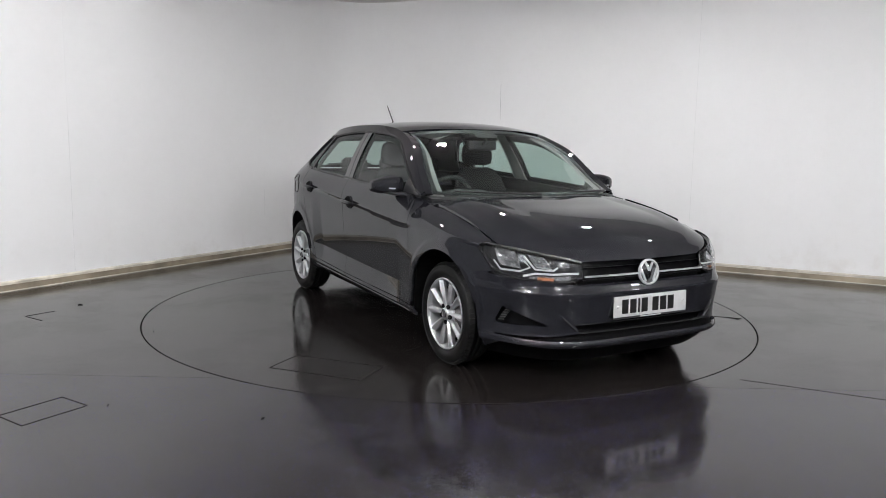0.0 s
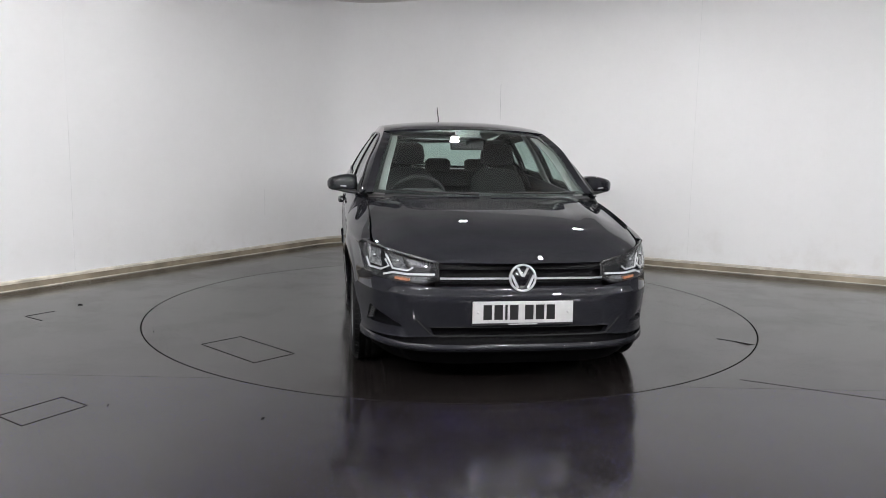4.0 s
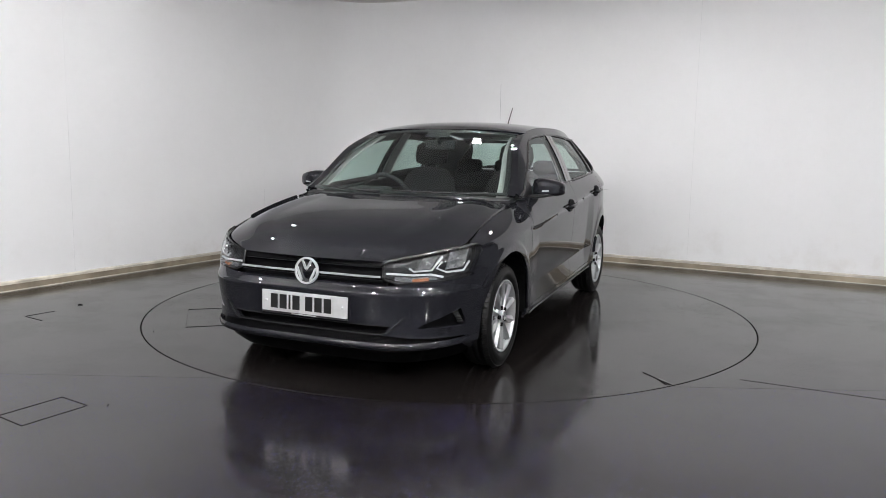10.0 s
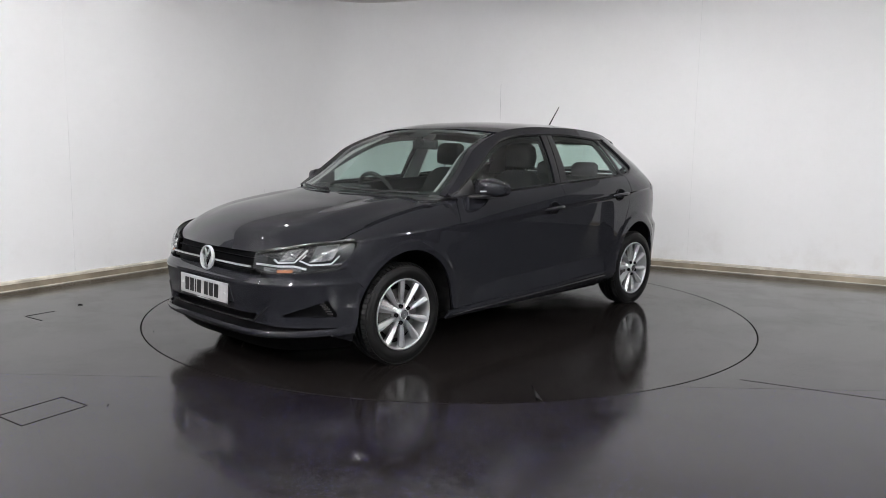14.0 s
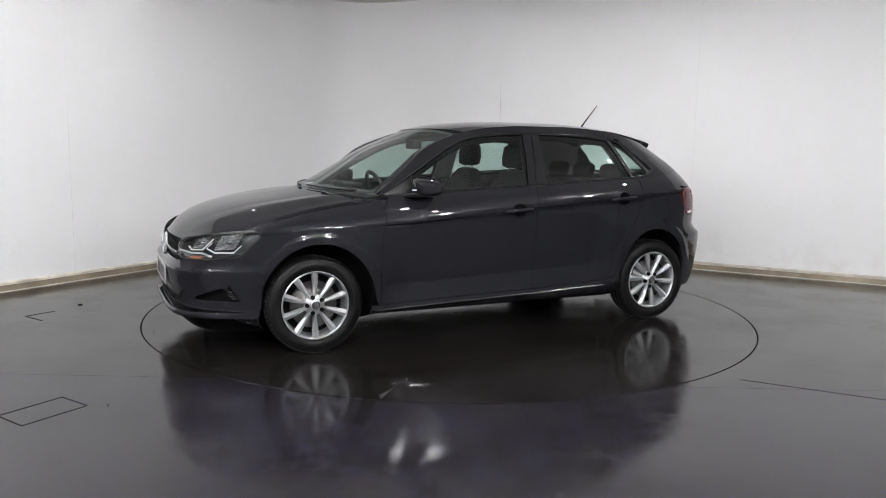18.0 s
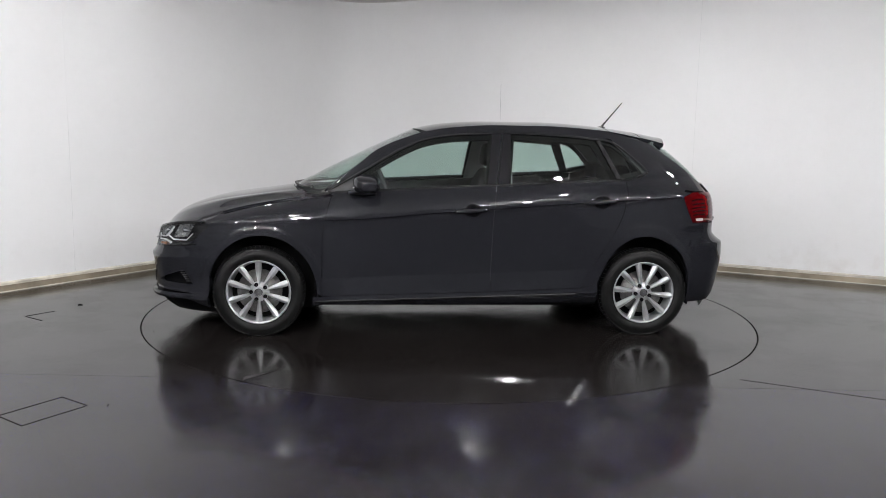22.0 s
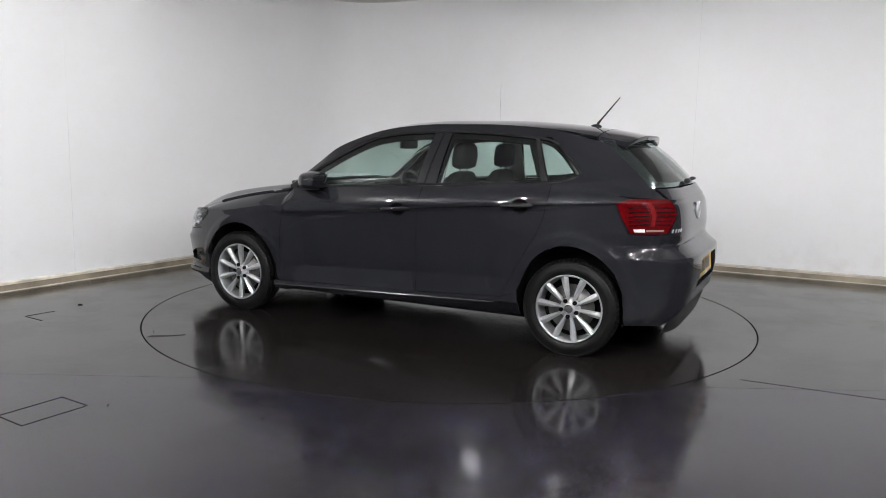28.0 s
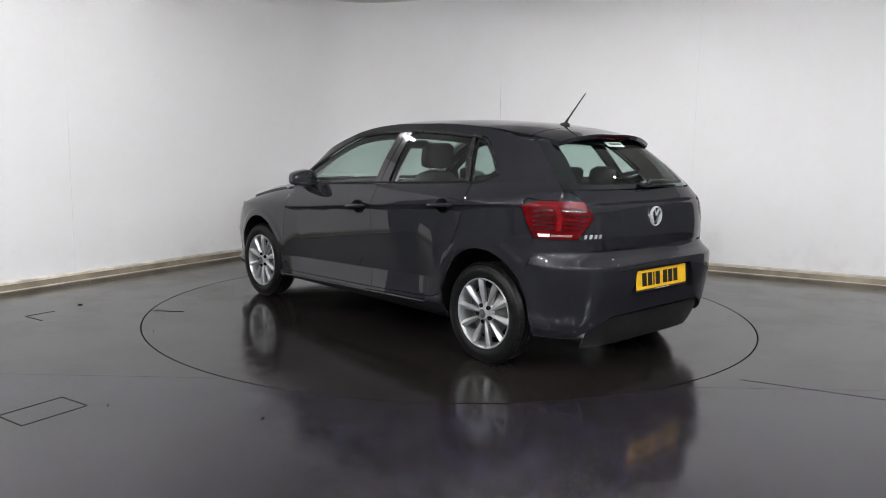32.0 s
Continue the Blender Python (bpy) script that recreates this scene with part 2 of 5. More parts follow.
# joints, patches and dirt on the fixed floor
for pts, w in (([(-3.005, -0.561), (-2.887, -0.384)], 0.012), ([(-3.0, -0.57), (-2.818, -0.687)], 0.004), ([(-2.047, -2.517), (-1.893, -2.254)], 0.002), ([(-1.893, -2.254), (-1.715, -2.367)], 0.002), ([(-2.047, -2.53), (-1.878, -2.643)], 0.003), ([(-1.878, -2.643), (-1.715, -2.367)], 0.002)):
    tagged(new("floor_joint", mesh_of("floor_joint", cut_line([Vector((*p, 0)) for p in pts], w * 0.30), MAT_CUT)), "dark cut joint in the vinyl floor", "floor", kind="structure")
tagged(new("floor_seam", mesh_of("floor_seam", cut_line([Vector((1.62, -1.745, 0)), Vector((2.9, -2.36, 0))], 0.0006), MAT_WELD)), "welded seam between two sheets of vinyl", "floor", kind="structure")
for k, (x, y, sx) in enumerate(((-2.808, -0.158, 0.022), (-0.846, -2.493, 0.012), (-1.62, -2.36, 0.010), (-1.95, -0.93, 0.010), (2.60, -2.75, 0.010), (2.5, -2.9, 0.008))):
    bm = bmesh.new()
    bmesh.ops.create_icosphere(bm, subdivisions=2, radius=sx * 0.75, matrix=Matrix.Translation((x, y, 0.003)) @ pose(0, 0, 0, 0, 0, 40 * k) @ Matrix.Diagonal((1.2, 0.5, 0.25, 1)))
    tagged(new("debris", mesh_of("debris", bm, MAT_GAP)), "small dark scrap lying on the floor", "debris", "scraps on the floor")

# joints between the wall boards, and scratches
def wall_place(u, side_b, z, out=0.0):
    """A place on either wall, u metres from the corner."""
    d = ALONG_B if side_b else ALONG_A
    p = CORNER + d * u
    other = ALONG_A if side_b else ALONG_B
    n = (other - d * other.dot(d)).normalized()
    return Vector((p.x + n.x * out, p.y + n.y * out, z))


MAT_JOINT = simple("filled_wall_joint", (0.69, 0.69, 0.69), 0.6, var=0.1)
MAT_SCRATCH = simple("grey_scratch", (0.50, 0.50, 0.51), 0.7, var=0.3)
for u, sb, z0, z1, w, mt in ((3.85, False, 1.45, CEILING, 0.006, MAT_WALL), (3.85, False, 0.1, 1.45, 0.003, MAT_JOINT), (2.10, True, 1.55, 1.95, 0.004, MAT_SCRATCH), (4.28, True, 0.1, CEILING, 0.003, MAT_JOINT), (1.52, False, 0.42, 0.72, 0.004, MAT_JOINT)):
    b = bmesh.new()
    ribbon(b, [wall_place(u, sb, z0, 0.0), wall_place(u, sb, z1, 0.0)], (*(ALONG_B if sb else ALONG_A), 0), w, 0.0015)
    tagged(new("wall_joint", mesh_of("wall_joint", b, mt)), "joint line in the white wall", "wall", kind="structure")
for u0, u1, z, dz in ((3.05, 3.42, 0.80, -0.01), (3.05, 3.38, 0.66, 0.006)):
    b = bmesh.new()
    ribbon(b, [wall_place(u0, True, z, 0.0), wall_place(u1, True, z + dz, 0.0)], (0, 0, 1), 0.003, 0.001)
    tagged(new("wall_scratch", mesh_of("wall_scratch", b, MAT_SCRATCH)), "thin grey scratch on the white wall", "wall", kind="structure")
# ---- ceiling lights: LED boxes and flat panels hung round the turntable, out of the camera's view; the car mirrors them ----
GLOW = lamp_glow("led_panel_glow", (0.985, 0.985, 1.0), 940.0)
MAT_LED_FRAME = simple("white_lamp_frame", (0.75, 0.75, 0.75), 0.4)


def ceiling_lamp(name, label, group, low, rod, spots):
    first = tagged(new(name), label, "ceiling light", group)
    part("lamp_plate", box(-0.15, -0.16, -0.06, 0.15, 0.16, 0.0, bevel=0.006), MAT_LED_FRAME, first)
    for k in (-1, 0, 1):
        part("diffuser", box(-0.14, k * 0.115 - 0.03, low, 0.14, k * 0.115 + 0.03, -0.0605), GLOW, first, "glowing LED bar")
    part("rod", box(-0.02, -0.02, 0.0, 0.02, 0.02, rod), MAT_LED_FRAME, first)
    for i, (x, y, z, size) in enumerate(spots):
        m = pose(x, y, z, 0, 0, math.degrees(math.atan2(y, x)) + 90)
        lamp = first if i == 0 else copy_thing(first, m)
        lamp.matrix_basis = m @ Matrix.Diagonal((size, size, 1 if size < 0.3 else size, 1))


ceiling_lamp("led_lamp", "white LED ceiling lamp with a glowing box, lit", "studio ceiling lights", -0.17, 0.56, [(-3.6, -6.3, 2.82, 0.41), (-1.3, -6.3, 2.82, 0.46), (1.3, -6.3, 2.82, 0.46), (3.6, -6.3, 2.82, 0.47), (-3.8, -4.4, 2.82, 0.27), (4.0, -4.4, 2.82, 0.42), (-1.35, -4.2, 2.82, 0.34), (1.35, -4.2, 2.82, 0.34), (-3.4, -2.2, 2.82, 0.16), (4.0, -2.0, 2.82, 0.30), (-2.5, -5.3, 2.82, 0.32), (2.6, -5.3, 2.82, 0.32)])
# The flat lamps over the rear half are added to even the walls' brightness.
ceiling_lamp("unseen_flat_lamp", "unseen flat white LED ceiling lamp, lit, some added to brighten the walls", "flat studio ceiling lights", -0.064, 0.135, [(-1.35, -2.5, 2.84, 0.27), (1.35, -2.5, 2.84, 0.28), (-2.9, -0.9, 2.84, 0.13), (2.9, -0.4, 2.84, 0.20), (-2.0, 0.3, 2.84, 0.22), (1.6, 0.5, 2.84, 0.38), (-2.6, -3.4, 2.84, 0.22), (2.6, -3.3, 2.84, 0.26), (0.1, 0.9, 2.84, 0.36)])
# ---- the car's shape: x forwards, y to its left, z up, from the point under the middle of the wheelbase ----
AXLE = 1.276
WHEEL_Z = 0.292


def smooth_line(pairs):
    """A smooth curve through (x, value) pairs, in rising or falling x."""
    pts = sorted(pairs)
    xs, ys = np.array([p[0] for p in pts], float), np.array([p[1] for p in pts], float)
    h, d = np.diff(xs), np.diff(ys) / np.diff(xs)
    m = np.zeros(len(xs))
    m[0], m[-1] = d[0], d[-1]
    for i in range(1, len(xs) - 1):
        if d[i - 1] * d[i] > 0:
            w1, w2 = 2 * h[i] + h[i - 1], h[i] + 2 * h[i - 1]
            m[i] = (w1 + w2) / (w1 / d[i - 1] + w2 / d[i])

    def at(x):
        x = min(max(x, xs[0]), xs[-1])
        i = min(int(np.searchsorted(xs, x, side="right")) - 1, len(h) - 1)
        t = (x - xs[i]) / h[i]
        return float((1 + 2 * t) * (1 - t) ** 2 * ys[i] + t * (1 - t) ** 2 * h[i] * m[i] + t * t * (3 - 2 * t) * ys[i + 1] + t * t * (t - 1) * h[i] * m[i + 1])

    return at


# nose and tail in the middle plane, by height
NOSE = smooth_line([(0.10, 1.93), (0.15, 2.00), (0.19, 2.035), (0.226, 2.062), (0.245, 2.074), (0.262, 2.066), (0.275, 2.052), (0.30, 2.045), (0.36, 2.047), (0.43, 2.056), (0.48, 2.062), (0.500, 2.066), (0.512, 2.064), (0.524, 2.054), (0.55, 2.038), (0.60, 2.03), (0.66, 2.016), (0.70, 1.99), (0.76, 1.94), (0.85, 1.86)])
TAIL = smooth_line([(0.12, 1.855), (0.20, 1.886), (0.30, 1.914), (0.40, 1.932), (0.45, 1.943), (0.52, 1.952), (0.60, 1.950), (0.618, 1.944), (0.630, 1.928), (0.66, 1.890), (0.695, 1.868), (0.76, 1.872), (0.88, 1.862), (0.94, 1.845), (0.99, 1.81), (1.1, 1.73), (1.2, 1.635), (1.3, 1.505), (1.36, 1.42)])
X_FRONT, X_REAR = 0.95, -0.85
N_END, P_FRONT, P_REAR = 2.8, 4.5, 5.6

# the bonnet's edge, the belt line and the roof's edge, by x
HOOD_EDGE_Y = smooth_line([(0.70, 0.745), (0.86, 0.735), (1.1, 0.735), (1.35, 0.737), (1.55, 0.742), (1.64, 0.740), (1.70, 0.728), (1.78, 0.690), (1.87, 0.602), (1.93, 0.51), (1.965, 0.43)])
HOOD_EDGE_Z = smooth_line([(0.70, 0.945), (0.86, 0.915), (1.1, 0.884), (1.35, 0.838), (1.55, 0.786), (1.64, 0.756), (1.70, 0.740), (1.78, 0.727), (1.87, 0.708), (1.93, 0.688), (1.965, 0.668)])
HOOD_MID_Z = smooth_line([(0.95, 0.966), (1.117, 0.950), (1.245, 0.932), (1.379, 0.912), (1.538, 0.890), (1.668, 0.866), (1.80, 0.827), (1.885, 0.788), (1.96, 0.733), (2.014, 0.670)])
RAIL_Y = smooth_line([(0.86, 0.745), (0.746, 0.718), (0.631, 0.685), (0.511, 0.647), (0.337, 0.609), (0.198, 0.588), (0.0, 0.574), (-0.3, 0.572), (-0.6, 0.572), (-1.0, 0.562), (-1.3, 0.545), (-1.5, 0.528)])
RAIL_Z = smooth_line([(0.86, 0.950), (0.746, 1.036), (0.631, 1.128), (0.511, 1.224), (0.337, 1.300), (0.198, 1.343), (0.0, 1.376), (-0.3, 1.394), (-0.6, 1.394), (-1.0, 1.372), (-1.3, 1.328), (-1.5, 1.280)])
ROOF_MID_Z = smooth_line([(0.30, 1.360), (0.18, 1.392), (0.0, 1.418), (-0.25, 1.431), (-0.62, 1.432), (-1.0, 1.413), (-1.3, 1.379), (-1.56, 1.335)])
CREASE = smooth_line([(1.64, 0.716), (1.0, 0.760), (0.68, 0.772), (0.486, 0.786), (0.288, 0.804), (0.02, 0.828), (-0.27, 0.850), (-0.758, 0.888), (-1.1, 0.911), (-1.55, 0.938)])


def belt_z(x):
    return 0.984 - 0.054 * x


def belt_y(x):
    return 0.797 - 0.035 * max(0.0, -x - 0.7) ** 1.5 - 0.06 * max(0.0, x - 0.3) ** 2


def crease_z(x):
    return CREASE(x)


def low_crease_z(x):
    return 0.418 - 0.038 * x


def sill_z(x):
    return 0.262 - 0.031 * x


def lerp(a, b, t):
    return a + (b - a) * t


def side_raw(x, z):
    """Half width of the middle of the car, with its creases."""
    a, b, c = sill_z(x), low_crease_z(x), crease_z(x)
    doors = min(1.0, max(0.0, (0.86 - abs(x + 0.02)) / 0.16))  # the lower door swells outwards under its low crease
    if z < a:
        t = (a - z) / 0.12
        return 0.834 - 0.085 * t * t - 0.03 * t
    if z < b:
        t = (z - a) / (b - a)
        return lerp(0.850, 0.850 - 0.021 * doors, t) - 0.002 * doors * 4 * t * (1 - t)
    if z < c:
        t = (z - b) / (c - b)
        k = min(1.0, max(0.0, (1.02 - x) / 0.22))
        return lerp(0.850 - 0.021 * doors, lerp(0.864, 0.858, k), t) + (0.010 - 0.003 * doors) * 4 * t * (1 - t)
    # over the crease, up to the belt or to the bonnet's edge
    if x > 0.80:
        zt, yt = HOOD_EDGE_Z(x), HOOD_EDGE_Y(x)
        k = min(1.0, (x - 0.80) / 0.06)
        zt, yt = lerp(belt_z(x), zt, k), lerp(belt_y(x), yt, k)
        bulge = lerp(0.012, 0.030, k)
    else:
        zt, yt, bulge = belt_z(x), belt_y(x), 0.012
    if z <= zt or x > 1.0:
        t = min(1.0, (z - c) / max(0.02, zt - c))
        k = min(1.0, max(0.0, (1.02 - x) / 0.22))
        return lerp(lerp(0.864, 0.868, k), yt, t) + bulge * 4 * t * (1 - t) - 0.004 * k * max(0.0, 1 - (z - c) / 0.005)
    zr, yr = RAIL_Z(x), RAIL_Y(x)
    t = (z - zt) / max(0.02, zr - zt)
    return lerp(yt, yr, t) + 0.020 * 4 * t * (1 - t)


def end_factor(x, z):
    if x > X_FRONT:
        k = min(1.0, (x - X_FRONT) / (NOSE(z) - X_FRONT))
        return max(0.0, 1 - k ** N_END) ** (1 / P_FRONT)
    if x < X_REAR:
        k = min(1.0, (x - X_REAR) / (-TAIL(z) - X_REAR))
        return max(0.0, 1 - k ** N_END) ** (1 / P_REAR)
    return 1.0


def flare(x, z):
    """The raised bands round the wheel arches: flat, with a crisp outer edge."""
    out = 0.0
    if z > 0.2:
        for cx, rx, rz, w in ((1.252, 0.353, 0.372, 0.052), (-1.262, 0.317 if x > -1.262 else 0.352, 0.381, 0.070)):
            d = math.hypot((x - cx) / rx, (z - 0.295) / rz) - 1
            d *= (rx + rz) / 2
            k = min(1.0, max(0.0, (w + 0.016 - d) / 0.036))
            soft = 0.005 * math.exp(-max(0.0, d) ** 2 / 0.006)
            fade = min(1.0, max(0.0, (z - 0.30) / 0.12)) if abs(x) > abs(cx) else 1.0
            out = max(out, (0.0045 * k * k * (3 - 2 * k) + soft) * fade)
    return out


def side(x, z):
    """The body's left side at x and z."""
    f = end_factor(x, z)
    y = side_raw(x, z)
    if x > 1.0 and z > crease_z(x):
        base = 0.864 * f
        t = min(1.0, (z - crease_z(x)) / max(0.02, HOOD_EDGE_Z(x) - crease_z(x)))
        y = lerp(base, HOOD_EDGE_Y(x), t) + 0.03 * 4 * t * (1 - t)
        return Vector((x, y + flare(x, z) * 0.6 * (1 - t), min(z, HOOD_EDGE_Z(x) - 0.003)))
    return Vector((x, y * f + flare(x, z), z))


def nose(y, z, out=0.0):
    """The front at y and z."""
    w = side_raw(1.2, min(z, 0.74))
    k = min(1.0, abs(y) / w)
    return Vector((X_FRONT + (NOSE(z) - X_FRONT) * (1 - k ** P_FRONT) ** (1 / N_END) + out, y, z))


def tail_width(z):
    """Half width of the tail: below the lamps one smooth skin, drawn in towards its foot."""
    if z > 0.50:
        return side_raw(-1.4, z)
    return side_raw(-1.4, 0.50) - 1.5 * max(0.0, 0.36 - z) ** 2


def tail(y, z, out=0.0):
    w = tail_width(z)
    k = min(1.0, abs(y) / w)
    return Vector((X_REAR - (TAIL(z) - X_REAR * -1) * (1 - k ** P_REAR) ** (1 / N_END) - out, y, z))


def around(s, z, end):
    """A point round the nose (end 1) or the tail (end -1): s runs from 0 in the middle to 1 where the side begins."""
    phi = s * math.pi / 2
    p = P_FRONT if end > 0 else P_REAR
    w = side_raw(1.2, min(z, 0.74)) if end > 0 else tail_width(z)
    y = w * math.sin(phi) ** (2 / p)
    ex = NOSE(z) if end > 0 else -TAIL(z)
    x0 = X_FRONT if end > 0 else X_REAR
    x = x0 + (ex - x0) * math.cos(phi) ** (2 / N_END)
    return Vector((x, y + flare(x, z), z))


def s_of_x(x, z, end):
    x0 = X_FRONT if end > 0 else X_REAR
    ex = NOSE(z) if end > 0 else -TAIL(z)
    k = min(1.0, max(0.0, (x - x0) / (ex - x0)))
    return math.acos(k ** (N_END / 2)) / (math.pi / 2)


def s_of_y(y, z, end):
    p = P_FRONT if end > 0 else P_REAR
    w = side_raw(1.2, min(z, 0.74)) if end > 0 else tail_width(z)
    return math.asin(min(1.0, y / w) ** (p / 2)) / (math.pi / 2)


def poly_at(points, t):
    """A point of a polyline of 2D points at the share t of its length."""
    ls = [math.dist(a, b) for a, b in zip(points, points[1:])]
    left = t * sum(ls)
    for (a, b), n in zip(zip(points, points[1:]), ls):
        if left <= n or (a, b) == (points[-2], points[-1]):
            k = left / n if n else 0
            return (lerp(a[0], b[0], k), lerp(a[1], b[1], k))
        left -= n


def round_poly(points, steps=6):
    """A polyline through the same points, bent smoothly (Catmull-Rom)."""
    out = []
    for i in range(len(points) - 1):
        p0, p1, p2, p3 = (points[max(i - 1, 0)], points[i], points[i + 1], points[min(i + 2, len(points) - 1)])
        for k in range(steps):
            t = k / steps
            out.append(tuple(0.5 * (2 * b + (c - a) * t + (2 * a - 5 * b + 4 * c - d) * t * t + (3 * b - a - 3 * c + d) * t ** 3) for a, b, c, d in zip(p0, p1, p2, p3)))
    out.append(tuple(points[-1]))
    return out


def coons(bottom, top, left, right, nu, nv):
    """A grid of 2D points between four polylines (bottom and top run from left to right, left and right from bottom to top)."""
    b, t, l, r = (list(line) if len(line) == n + 1 else [poly_at(line, i / n) for i in range(n + 1)] for line, n in ((bottom, nu), (top, nu), (left, nv), (right, nv)))
    grid = []
    for i in range(nu + 1):
        u = i / nu
        col = []
        for j in range(nv + 1):
            v = j / nv
            col.append(tuple((1 - v) * b[i][k] + v * t[i][k] + (1 - u) * l[j][k] + u * r[j][k]
                             - ((1 - u) * (1 - v) * b[0][k] + u * (1 - v) * b[-1][k] + (1 - u) * v * t[0][k] + u * v * t[-1][k]) for k in (0, 1)))
        grid.append(col)
    return grid


def shell(bm, grid, depth=0.014, lip=True, crease=False):
    """Lays a grid of 3D points as a skin; its border is folded inwards by depth. Faces turn away from the car's middle."""
    vs = [[bm.verts.new(p) for p in col] for col in grid]
    faces = []
    for i in range(len(vs) - 1):
        for j in range(len(vs[0]) - 1):
            q = (vs[i][j], vs[i + 1][j], vs[i + 1][j + 1], vs[i][j + 1])
            if len({tuple(round(c, 6) for c in v.co) for v in q}) == 4:
                faces.append(bm.faces.new(q))
    mi, mj = len(vs) // 2, len(vs[0]) // 2
    bm.normal_update()
    n = sum((f.normal for f in faces), Vector())
    c = sum((f.calc_center_median() for f in faces), Vector()) / len(faces)
    if n.dot(c - Vector((0, 0, 0.55))) < 0:
        bmesh.ops.reverse_faces(bm, faces=faces)
        bm.normal_update()
    for f in faces:
        f.smooth = True
    if lip:
        loop = [(i, 0) for i in range(len(vs))] + [(len(vs) - 1, j) for j in range(1, len(vs[0]))] + [(i, len(vs[0]) - 1) for i in range(len(vs) - 2, -1, -1)] + [(0, j) for j in range(len(vs[0]) - 2, 0, -1)]
        ring = [vs[i][j] for i, j in loop]
        low = [bm.verts.new(v.co - v.normal * depth) for v in ring]
        made = []
        for k in range(len(ring)):
            m = (k + 1) % len(ring)
            if (ring[k].co - ring[m].co).length > 1e-6:
                try:
                    made.append(bm.faces.new((ring[k], ring[m], low[m], low[k])))
                except ValueError:
                    pass
        for f in made:
            f.smooth = False
        bmesh.ops.recalc_face_normals(bm, faces=faces + made)
        bm.normal_update()
        n = sum((f.normal for f in faces), Vector())
        if n.dot(c - Vector((0, 0, 0.55))) < 0:
            bmesh.ops.reverse_faces(bm, faces=faces + made)
        for e in {e for f in made for e in f.edges}:
            e.smooth = False
    return bm


def skin(grid, to3d, depth=0.014, lip=True):
    bm = bmesh.new()
    shell(bm, [[to3d(*p) for p in col] for col in grid], depth, lip)
    return bm


def mirrored(bm):
    """The same mesh on the car's other side."""
    m = bm.copy()
    for v in m.verts:
        v.co.y = -v.co.y
    bmesh.ops.reverse_faces(m, faces=m.faces[:])
    return m


def both(name, bm, mat, parent, label="", smooth=False):
    """The part on the left and its mirror image on the right."""
    other = mirrored(bm)
    return part(name, bm, mat, parent, label, smooth), part(name, other, mat, parent, label, smooth)


def tube(bm, pts, r, n=8, close=True):
    """A round bar through points."""
    rings = []
    for i, p in enumerate(pts):
        d = (Vector(pts[min(i + 1, len(pts) - 1)]) - Vector(pts[max(i - 1, 0)])).normalized()
        a = d.orthogonal().normalized() if i == 0 else (a - d * a.dot(d)).normalized()
        b = d.cross(a)
        rr = r[i] if isinstance(r, (list, tuple)) else r
        rings.append([bm.verts.new(Vector(p) + (a * math.cos(2 * math.pi * k / n) + b * math.sin(2 * math.pi * k / n)) * rr) for k in range(n)])
    for a_, b_ in zip(rings, rings[1:]):
        for k in range(n):
            f = bm.faces.new((a_[k], a_[(k + 1) % n], b_[(k + 1) % n], b_[k]))
            f.smooth = True
    if close:
        bm.faces.new(rings[0][::-1])
        bm.faces.new(rings[-1])
    return bm


def lathe(bm, prof, n=64, axis="y"):
    """Turns a profile of (radius, along) pairs round the y axis."""
    rings = [[bm.verts.new((r * math.cos(2 * math.pi * k / n), a, r * math.sin(2 * math.pi * k / n))) for k in range(n)] for r, a in prof]
    for p, q in zip(rings, rings[1:]):
        for k in range(n):
            f = bm.faces.new((p[k], q[k], q[(k + 1) % n], p[(k + 1) % n]))
            f.smooth = True
    return rings


def snap_rows(grid, lines):
    """Moves the rows of a grid of (x, z) that lie nearest to the crease lines onto them, with a row close above and below."""
    for col in grid:
        for f, step in lines:
            want = f(col[len(col) // 2][0])
            j = min(range(len(col)), key=lambda k: abs(col[k][1] - want))
            if 2 < j < len(col) - 3:
                for k, dz in ((j - 1, -step), (j, 0.0), (j + 1, step)):
                    col[k] = (col[k][0], f(col[k][0]) + dz)
    return grid


def fold_edges(bm, depth, inside=Vector((0, 0, 0.55))):
    """Folds the open borders of a skin inwards."""
    bmesh.ops.recalc_face_normals(bm, faces=bm.faces)
    bm.normal_update()
    if sum(v.normal.dot(v.co - inside) for v in bm.verts) < 0:
        bmesh.ops.reverse_faces(bm, faces=bm.faces[:])
        bm.normal_update()
    faces = bm.faces[:]
    rim = [e for e in bm.edges if e.is_boundary]
    low = {}
    for e in rim:
        for v in e.verts:
            if v not in low:
                low[v] = bm.verts.new(v.co - v.normal * depth)
    for e in rim:
        a, b = e.verts
        f = bm.faces.new((a, b, low[b], low[a]))
        e.smooth = False
    bmesh.ops.recalc_face_normals(bm, faces=bm.faces)
    bm.normal_update()
    n = sum((f.normal for f in faces), Vector())
    c = sum((f.calc_center_median() for f in faces), Vector()) / len(faces)
    if n.dot(c - inside) < 0:
        bmesh.ops.reverse_faces(bm, faces=bm.faces[:])


